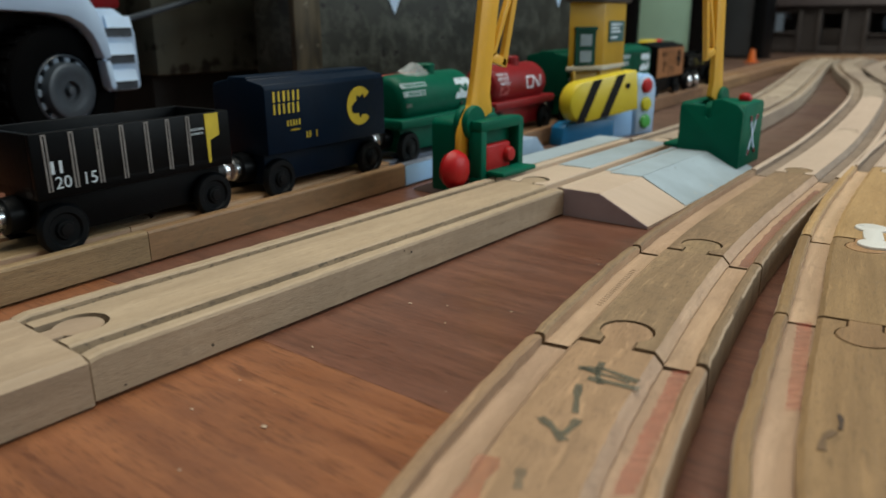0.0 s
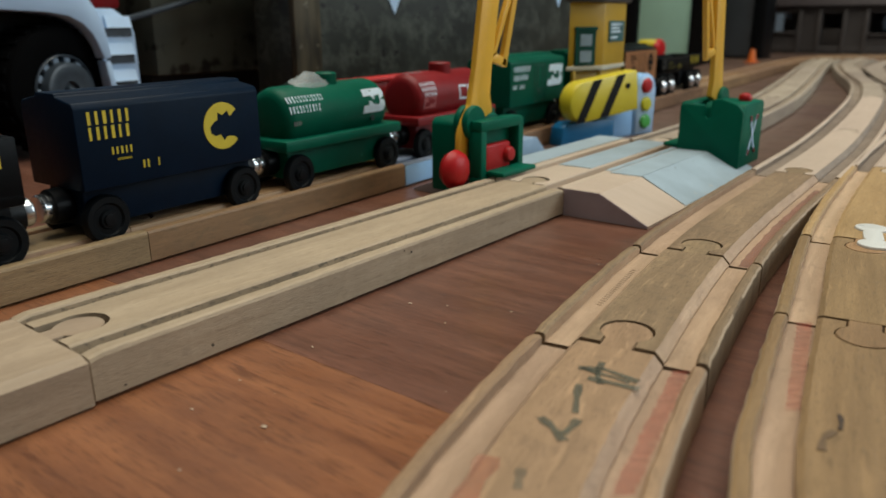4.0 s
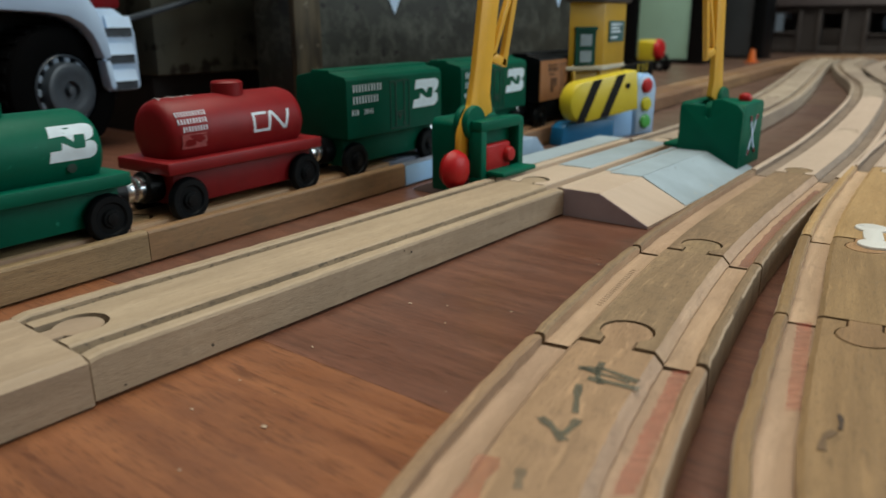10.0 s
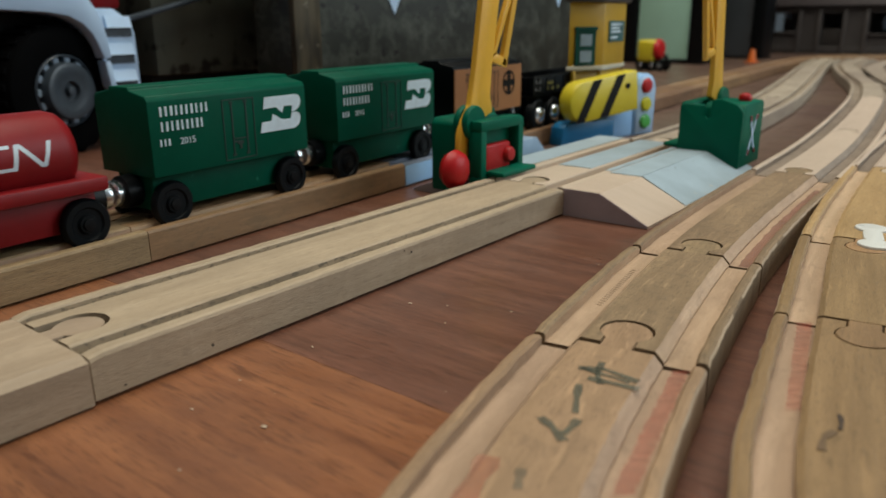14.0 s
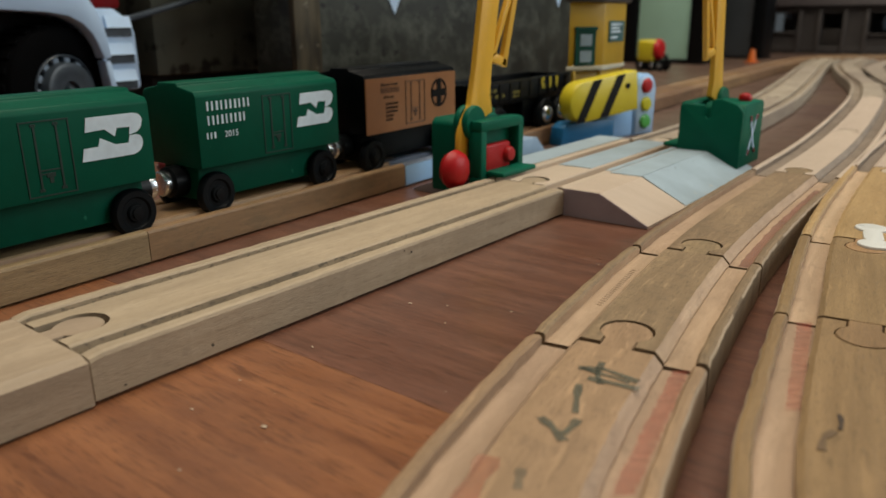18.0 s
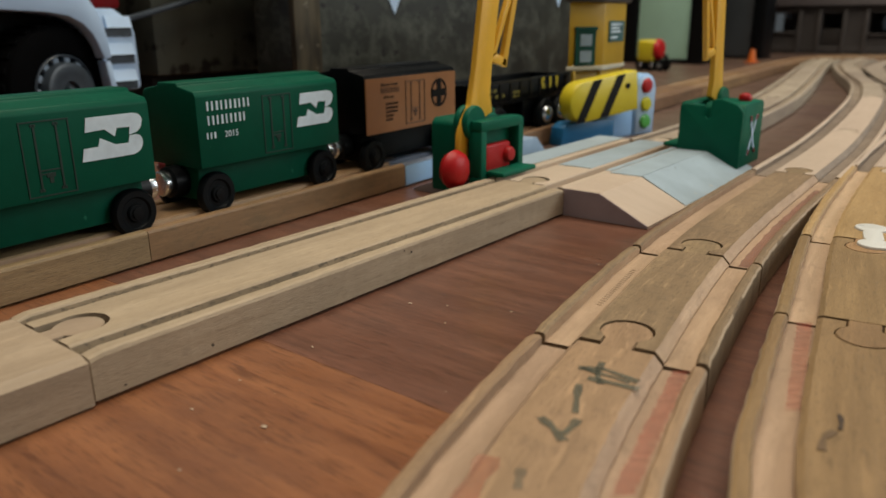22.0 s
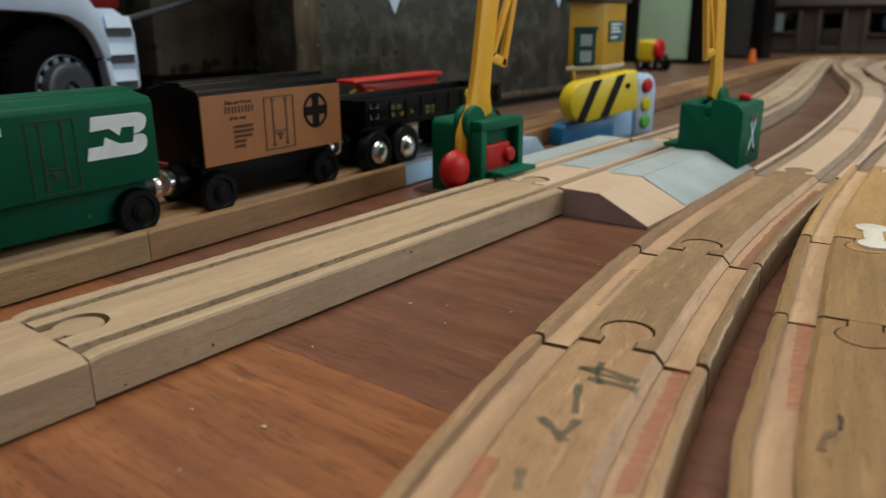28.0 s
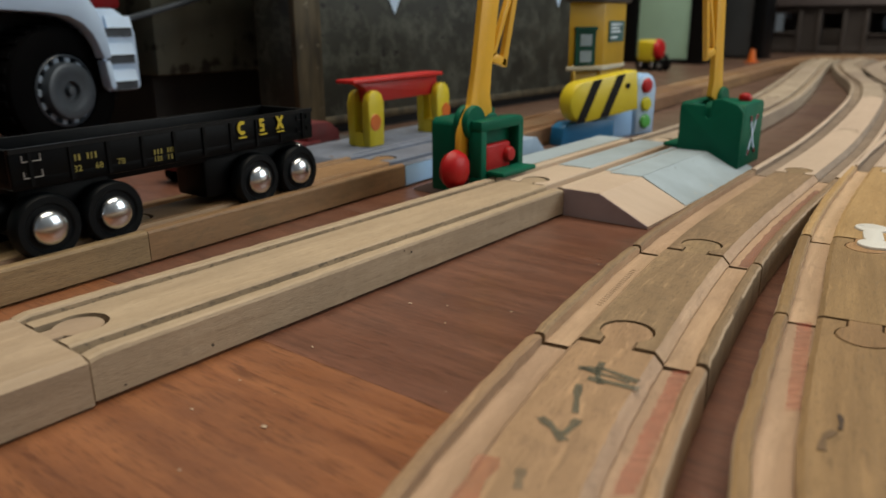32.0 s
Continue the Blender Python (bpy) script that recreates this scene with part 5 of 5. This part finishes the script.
for z in (0.0378, 0.0550, 0.0722):
    part("step_recess", prism([(0.0345, z), (0.0535, z), (0.0535, z + 0.0058), (0.0345, z + 0.0058)], 0.0012, Matrix.Translation((0, 0.0032, 0))), RIM_GREY, steps, "dark grey step")
    part("step_tread", prism([(0.0, z + 0.0056), (-0.0035, z + 0.0056), (-0.0010, z + 0.0130), (0.0, z + 0.0130)], 0.0175, pose(0.0530, 0.0040, 0, 0, 0, 90)), WHITE_P, steps)
part("cab", box(-0.16, 0.052, 0.026, 0.125, 0.040, 0.150, 0.004), BLACK, truck, "black chassis and cab core")
part("cab_side", box(0.0300, 0.0490, 0.004, 0.130, 0.0895, 0.160, 0.003), CAR_RED, truck, "red cab panel")
part("cab_floor", box(-0.16, 0.05, 0.022, 0.130, 0.0300, 0.0400, 0.002), BLACK, truck)
part("boom", box(0.0, 0.14, -0.003, 0.003, -0.0018, 0.0018, 0.0008), RIM_GREY, truck, "grey slanting boom").matrix_basis = pose(0.0525, 0.006, 0.0830) @ pose(0, 0, 0, 0, -14, 0)
part("tyre", lathe([(0.0, -0.026), (0.036, -0.026), (0.0400, -0.020), (0.0400, -0.004), (0.0340, 0.002), (0.0, 0.001)], 40, pose(-0.105, 0, 0.0400) @ pose(0, 0, 0, 90)), TYRE, truck, "black rubber tyre")

# ---------- yellow toy tower beside the track ----------
FRAME_GREEN = mat("bottle_green_paint", (0.002, 0.050, 0.034), 0.5, vary=0.15, spec=0.2)
yb = thing("toy_tower", "yellow toy signal tower on legs with green window frame", "toy tower", pose(0.4300, 0.0945, 0))
FOOT = [(-0.0245, 0.0145), (0.0, 0.0), (0.0430, 0.0040), (0.0430, 0.0150)]


def tower_slab(z0, z1, grow=0.0, bevel=0.0008):
    c = Vector((0.015, 0.009))
    o = []
    for p_ in FOOT:
        v = Vector(p_)
        v += (v - c).normalized() * grow
        o.append((v.x, -v.y))
    return prism(o, z1 - z0, Matrix(((1, 0, 0, 0), (0, 0, -1, 0), (0, 1, 0, z0), (0, 0, 0, 1))), bevel=bevel)


part("tower_wall", tower_slab(0.0495, 0.0925), YELLOW_B, yb, "yellow painted wall")
part("lower_wall", tower_slab(0.0, 0.0466, -0.0045), YELLOW_B, yb, "recessed yellow lower wall")
part("ledge", tower_slab(0.0465, 0.0496, 0.0018, 0.0005), mat("cream_trim", (0.55, 0.5, 0.38), 0.5), yb, "cream ledge")
part("roof", tower_slab(0.0924, 0.1010, 0.006, 0.001), UMBER, yb, "dark brown roof eaves")
for ax, ay in ((-0.0215, 0.0108), (0.0008, 0.0018), (0.0400, 0.0055)):
    part("leg", box(ax, ax + 0.0026, ay, ay + 0.0026, 0.0, 0.0466, 0.0003, 1), YELLOW_B, yb)
part("brace", box(0.0010, 0.0415, 0.0052, 0.0062, 0.0300, 0.0330), YELLOW_B, yb)
fa = Vector((0.0245, -0.0145)).normalized()
LEFT = Matrix(((fa.x, -fa.y, 0, -0.0245), (fa.y, fa.x, 0, 0.0145), (0, 0, 1, 0), (0, 0, 0, 1)))
wf = part("window_frame", box(0.0050, 0.0215, -0.0012, 0.0002, 0.0500, 0.0740, 0.0003, 1), FRAME_GREEN, yb, "dark green window frame", LEFT)
part("window_head", box(0.0042, 0.0223, -0.0020, 0.0, 0.0735, 0.0762, 0.0003, 1), FRAME_GREEN, wf)
for z in (0.0515, 0.0625):
    part("pane", box(0.0088, 0.0180, -0.0016, -0.0010, z + 0.0008, z + 0.0086), mat("pale_pane", (0.24, 0.31, 0.36), 0.3, vary=0.2, scale=120), wf, "pale grey pane")
fb = Vector((0.0430, 0.0040)).normalized()
RIGHT = Matrix(((fb.x, -fb.y, 0, 0), (fb.y, fb.x, 0, 0), (0, 0, 1, 0), (0, 0, 0, 1)))
sgn = part("sign", box(0.0080, 0.0380, -0.0010, 0.0002, 0.0655, 0.0800, 0.0002, 1), mat("teal_sign", (0.04, 0.12, 0.12), 0.4), yb, "dark teal sign", RIGHT)
for z, ln in ((0.0775, 0.021), (0.0750, 0.016), (0.0725, 0.019), (0.0685, 0.012)):
    part("sign_bar", box(0.0105, 0.0105 + ln, -0.0014, -0.0009, z - 0.0007, z + 0.0007), INK_WHITE, sgn)

# ---------- parked toy engine ----------
loco = thing("toy_engine", "yellow toy engine with a red round nose", "toy engine", pose(1.1200, 0.3440, 0, 0, 0, -94) @ Matrix.Scale(0.86, 4))
part("body", box(-0.030, 0.0045, -0.017, 0.017, 0.016, 0.0560, 0.006, 3), LEMON, loco)
part("nose", lathe([(0.0190, 0.0), (0.0190, 0.004), (0.0150, 0.009), (0.0, 0.011)], 28, pose(0.004, 0, 0.0385) @ pose(0, 0, 0, 0, 90)), RED, loco, "round red nose")
part("frame", box(-0.034, 0.024, -0.012, 0.012, 0.008, 0.0165, 0.001), BLACK, loco)
for wx in (-0.022, 0.0, 0.016):
    for sd in (-1, 1):
        w_ = part("wheel", lathe([(0.0, -0.003), (0.0095, -0.003), (0.0100, -0.002), (0.0100, 0.002), (0.0, 0.0025)], 22, pose(wx, sd * 0.0125, 0.0100) @ pose(0, 0, 0, 90 if sd < 0 else -90)), RUBBER, loco)
        part("hub", lathe([(0.0045, 0.002), (0.003, 0.0035), (0.0, 0.004)], 16, pose(wx, sd * 0.0125, 0.0100) @ pose(0, 0, 0, 90 if sd < 0 else -90)), STEEL, w_)
part("front_deck", box(0.014, 0.040, -0.012, 0.012, 0.014, 0.021, 0.001), BLACK, loco)
part("chimney", lathe([(0.004, 0.0), (0.0035, 0.010), (0.0, 0.0105)], 14, pose(0.022, 0, 0.020)), BLACK, loco)

# ---------- furniture far behind ----------
mb = thing("storage_box", "pale mint green storage box with dark edges", "box", pose(1.320, 0.3660, 0))
part("panel", box(0.0, 0.10, 0.0, 0.1000, 0.008, 0.40, 0.003), MINT, mb)
part("edge", box(-0.004, 0.104, -0.030, -0.001, 0.0, 0.41, 0.002), BLACK, mb, "black edge board")
part("edge", box(-0.004, 0.104, 0.1010, 0.135, 0.0, 0.41, 0.002), BLACK, mb, "black edge board")
part("bottom", box(0.002, 0.098, 0.0, 0.1000, 0.0, 0.0078), BLACK, mb)
ch = thing("charcoal_cabinet", "charcoal grey cabinet at the back", "cabinet", pose(1.56, 0.3260, 0))
part("panel", box(0.0, 0.06, 0.0, 0.1000, 0.004, 0.5, 0.003), mat("slate_grey_panel", (0.055, 0.062, 0.069), 0.5, vary=0.25, scale=15), ch)
part("post", box(-0.006, 0.06, -0.026, -0.001, 0.0, 0.5, 0.002), BLACK, ch)
part("foot", box(0.004, 0.056, 0.002, 0.096, 0.0, 0.0045), BLACK, ch)

st = thing("toy_station", "brown wooden toy station with dark openings", "toy building", pose(1.86, -0.08, 0))
bm = box(0.0, 0.03, 0.0, 0.475, 0.0, 0.0175, 0.001)
for y0_, y1_, zt in ((0.0, 0.040, 0.09), (0.040, 0.100, 0.046), (0.100, 0.170, 0.09), (0.170, 0.246, 0.044), (0.246, 0.296, 0.09), (0.342, 0.390, 0.09), (0.390, 0.450, 0.0475), (0.450, 0.475, 0.09)):
    box(0.0, 0.03, y0_, y1_, 0.0170, zt + 0.0005, 0.0006, 1, bm)
box(0.0, 0.03, 0.0, 0.475, 0.0900, 0.1060, 0.001, 1, bm)
part("front_wall", bm, UMBER, st, "brown front wall with openings")
part("back_wall", box(0.20, 0.21, 0.0, 0.475, 0.0, 0.30), CHARCOAL, st)
part("roof", prism([(-0.012, 0.1062), (0.24, 0.1062), (0.24, 0.32), (0.10, 0.32)], 0.51, Matrix.Translation((0, -0.02, 0)), bevel=0.002), mat("dark_brown_roof", (0.035, 0.024, 0.024), 0.6, vary=0.3), st, "dark brown roof")
for y_ in (0.0, 0.167, 0.246, 0.290, 0.342, 0.384, 0.467):
    part("pilaster", box(-0.004, 0.001, y_, y_ + 0.008, 0.0, 0.0995, 0.0006), PILASTER, st)
for y0_, y1_, z_ in ((0.036, 0.104, 0.046), (0.176, 0.245, 0.044), (0.393, 0.449, 0.0475)):
    part("sill", box(-0.006, 0.001, y0_, y1_, z_ - 0.002, z_ + 0.002, 0.0006), PILASTER, st)
part("eaves_board", box(-0.005, 0.001, 0.0, 0.475, 0.0998, 0.1050, 0.0008), PILASTER, st)
part("door_leaf", box(0.018, 0.022, 0.297, 0.341, 0.0176, 0.0560, 0.0006), UMBER, st, "low brown door leaf")
for y_, z_, k in ((0.430, 0.088, 1.0), (0.218, 0.066, 1.3)):
    part("pale_fitting", lathe([(0.0, -0.012 * k), (0.006 * k, -0.008 * k), (0.007 * k, 0.004), (0.004 * k, 0.012 * k), (0.0, 0.014 * k)], 14, pose(0.05, y_, z_)), WHITE_P, st, "small pale fitting")

cone = thing("toy_cone", "small orange toy cone beside the far track", "cone", pose(1.43, 0.282, 0))
part("cone_body", lathe([(0.0, 0.0250), (0.0040, 0.0245), (0.0085, 0.0020), (0.0085, 0.0)], 24), ORANGE, cone)
part("cone_base", box(-0.011, 0.011, -0.011, 0.011, 0.0, 0.0024, 0.0006), ORANGE, cone)

# ---------- white plastic connector and marks on the tracks ----------
con = thing("track_connector", "white plastic dog-bone connector between track pieces", "connector", pose(0.2050, -0.1182, TOP - 0.0008, 0, 0, 12))
part("bone", prism(disc_outline(0.0052, 14, -0.0105, 0.0, 25, 335) + [(-0.0045, -0.0030), (0.0045, -0.0030)] + disc_outline(0.0052, 14, 0.0105, 0.0, -155, 155) + [(0.0045, 0.0030), (-0.0045, 0.0030)], 0.0016, pose(0, 0, 0.0016, -90), bevel=0.0004), mat("ivory_plastic", (0.72, 0.72, 0.68), 0.3, vary=0.05), con)


def mark(name, pts, width, z, material, label, cat, t=0.00012):
    """A thin film of ink or paint laid along a short line."""
    bm = bmesh.new()
    P = [Vector((x_, y_, z)) for x_, y_ in pts]
    L_, R_ = [], []
    for i, p_ in enumerate(P):
        d = (P[min(i + 1, len(P) - 1)] - P[max(i - 1, 0)]).normalized()
        n = Vector((-d.y, d.x, 0))
        wv = width * (0.75 + 0.25 * math.sin(i * 2.1))
        L_.append(p_ + n * wv / 2)
        R_.append(p_ - n * wv / 2)
    vs = [bm.verts.new(v) for v in L_ + R_[::-1]]
    f = bm.faces.new(vs)
    g = bmesh.ops.extrude_face_region(bm, geom=[f])["geom"]
    bmesh.ops.translate(bm, verts=[v for v in g if isinstance(v, bmesh.types.BMVert)], vec=(0, 0, t))
    return tagged(new(name, finish(bm, name, material)), label, cat)


SCRIBBLES = (
    ([(0.0599, -0.0872), (0.0612, -0.0897), (0.0625, -0.0923), (0.0620, -0.0960), (0.0614, -0.0998)], 0.0015),
    ([(0.0603, -0.0878), (0.0600, -0.0915), (0.0604, -0.0950), (0.0600, -0.0985)], 0.0011),
    ([(0.0569, -0.0910), (0.0573, -0.0933), (0.0577, -0.0956), (0.0582, -0.0985), (0.0586, -0.1013)], 0.0017),
    ([(0.0652, -0.0900), (0.0625, -0.0908), (0.0597, -0.0916), (0.0560, -0.0942)], 0.0013),
    ([(0.0534, -0.0909), (0.0505, -0.0921), (0.0479, -0.0933), (0.0429, -0.0957)], 0.0014),
    ([(0.0377, -0.0914), (0.0368, -0.0932), (0.0359, -0.0950), (0.0346, -0.0968), (0.0332, -0.0986)], 0.0016),
    ([(0.0412, -0.0972), (0.0396, -0.0974), (0.0379, -0.0976), (0.0352, -0.0975)], 0.0015),
)
for pts, wd in SCRIBBLES:
    mark("marker_scribble", pts, wd * 1.35, TOP + 0.0001, MARKER, "faded green marker scribble on old track", "ink mark")
mark("marker_scribble", [(0.0218, -0.0974), (0.0204, -0.0980), (0.0191, -0.0986), (0.0167, -0.0999)], 0.0022, TOP + 0.0001, MARKER_FAINT, "very faint marker stroke on old track", "ink mark")
mark("crayon_smear", [(0.0215, -0.0912), (0.0190, -0.0922), (0.0155, -0.0932), (0.0116, -0.0942), (0.0080, -0.0955)], 0.0050, TOP + 0.0001, CRAYON_FAINT, "faint red crayon smear on old track", "crayon mark")


def hatching(a0, a1, b0, b1, n, seed):
    """A crayon zigzag between two edges in a groove."""
    rnd_ = random.Random(seed)
    pts_ = []
    for i in range(n):
        f0 = min(1.0, (i + rnd_.uniform(-0.3, 0.3)) / n)
        A, B = Vector(a0).lerp(Vector(a1), f0), Vector(b0).lerp(Vector(b1), f0)
        pts_.append(A.lerp(B, rnd_.uniform(0.0, 0.12) if i % 2 else rnd_.uniform(0.88, 1.0)))
    bm = bmesh.new()
    for p_, q_ in zip(pts_, pts_[1:]):
        d = (q_ - p_).normalized()
        nn = Vector((-d.y, d.x)) * 0.00062
        z_ = GROOVE + 0.00005 + rnd_.uniform(0, 0.00008)
        vs = [bm.verts.new((*v, z_)) for v in (p_ - nn, q_ - nn, q_ + nn, p_ + nn)]
        bm.faces.new(vs)
    return tagged(new("crayon_hatching", finish(bm, "crayon_hatching", RED_CRAYON)), "red crayon hatching in a worn track groove", "crayon mark", kind="stuff")


hatching((0.0760, -0.1010), (0.0272, -0.1102), (0.0786, -0.1042), (0.0302, -0.1134), 74, 3)
hatching((0.1207, -0.1153), (0.0728, -0.1248), (0.1234, -0.1188), (0.0740, -0.1276), 64, 4)

def groove_film(line, s0, s1, v0, v1, seed):
    """A patchy film of old paint along the floor of a groove."""
    rnd_ = random.Random(seed)
    bm = bmesh.new()
    n = 40
    prev = None
    for i in range(n + 1):
        p_, d = line[0](s0 + (s1 - s0) * i / n)
        k = rnd_.uniform(-0.0004, 0.0004)
        row = [bm.verts.new((p_.x - d.y * v, p_.y + d.x * v, GROOVE + 0.00008)) for v in (v0 + k, v1)]
        if prev:
            bm.faces.new((prev[0], prev[1], row[1], row[0]))
        prev = row
    return tagged(new("paint_film", finish(bm, "paint_film", OLD_PAINT)), "faded reddish paint along a track groove", "paint mark")


groove_film(line_c, nc(0.1537, -0.0772) + 0.0015, nc(0.3027, -0.0698) - 0.02, -0.0128, -0.0168, 7)

DENT0, DENT1 = (0.1020, -0.0708), (0.1340, -0.0662)
# row of small dents beside a groove: thin bars, their shade painted brown
bm = bmesh.new()
for i in range(20):
    f0 = i / 19
    x_, y_ = DENT0[0] + (DENT1[0] - DENT0[0]) * f0, DENT0[1] + (DENT1[1] - DENT0[1]) * f0
    box(x_ - 0.00013, x_ + 0.00013, y_ - 0.0008, y_ + 0.0008, GROOVE, GROOVE + 0.00012, bm=bm)
tagged(new("track_dents", finish(bm, "track_dents", mat("dent_shadow_brown", (0.21, 0.145, 0.09), 0.8))), "row of small dents in a track groove, their shade drawn as brown bars", "dents", kind="stuff")

# crumbs and dust on the floor
rnd = random.Random(11)
bm = bmesh.new()
for _ in range(26):
    x_, y_ = rnd.uniform(-0.02, 0.21), rnd.uniform(-0.075, 0.0)
    r_ = rnd.choice((0.0001, 0.00013, 0.00016, 0.00028))
    bmesh.ops.create_icosphere(bm, subdivisions=1, radius=r_, matrix=pose(x_, y_, r_ * 0.6, 0, 0, rnd.uniform(0, 90)) @ Matrix.Diagonal((1.6, 1, 0.7, 1)))
for x_, y_, r_ in ((0.0171, -0.0371, 0.0005), (0.0897, -0.0153, 0.00042), (0.0273, -0.0155, 0.0003), (0.0123, -0.0184, 0.0003), (-0.0028, -0.0367, 0.0003), (0.1024, -0.0432, 0.0003), (0.0506, -0.0151, 0.0003)):
    bmesh.ops.create_icosphere(bm, subdivisions=1, radius=r_, matrix=pose(x_, y_, r_ * 0.5, 0, 0, 20) @ Matrix.Diagonal((0.9, 1.7, 0.5, 1)))
tagged(new("floor_crumbs", finish(bm, "floor_crumbs", mat("pale_crumb", (0.55, 0.42, 0.3), 0.8))), "pale crumbs and dust specks on the floor", "crumbs", kind="stuff")

NICK = mat("dark_nick", (0.05, 0.03, 0.018), 0.7)
mark("wood_nick", [(0.0716, -0.1343), (0.0700, -0.1349), (0.0680, -0.1353), (0.0660, -0.1355)], 0.0011, TOP + 0.0001, NICK, "dark nick in the old track wood", "nick")
mark("wood_nick", [(0.0650, -0.1349), (0.0632, -0.1343), (0.0613, -0.1339), (0.0590, -0.1340), (0.0569, -0.1345)], 0.0016, TOP + 0.0001, mat("brown_nick", (0.15, 0.092, 0.045), 0.7), "curved brown dent in the old track wood", "nick")

# small dark pits in the side of the pale straight piece
for x_, z_, r_ in ((0.0312, 0.0035, 0.0004), (0.0075, 0.0022, 0.0003), (0.1085, 0.0088, 0.0004), (0.1050, 0.0100, 0.0003)):
    tagged(new("wood_pit", finish(lathe([(0.0, 0.00004), (r_, 0.00004), (r_, -0.0003)], 10, pose(x_, 0.0, z_) @ pose(0, 0, 0, 90)), "wood_pit", mat("dark_pit", (0.02, 0.014, 0.01), 0.8))), "tiny dark pit in pale track wood", "pit", "pits in the wood")


motions()
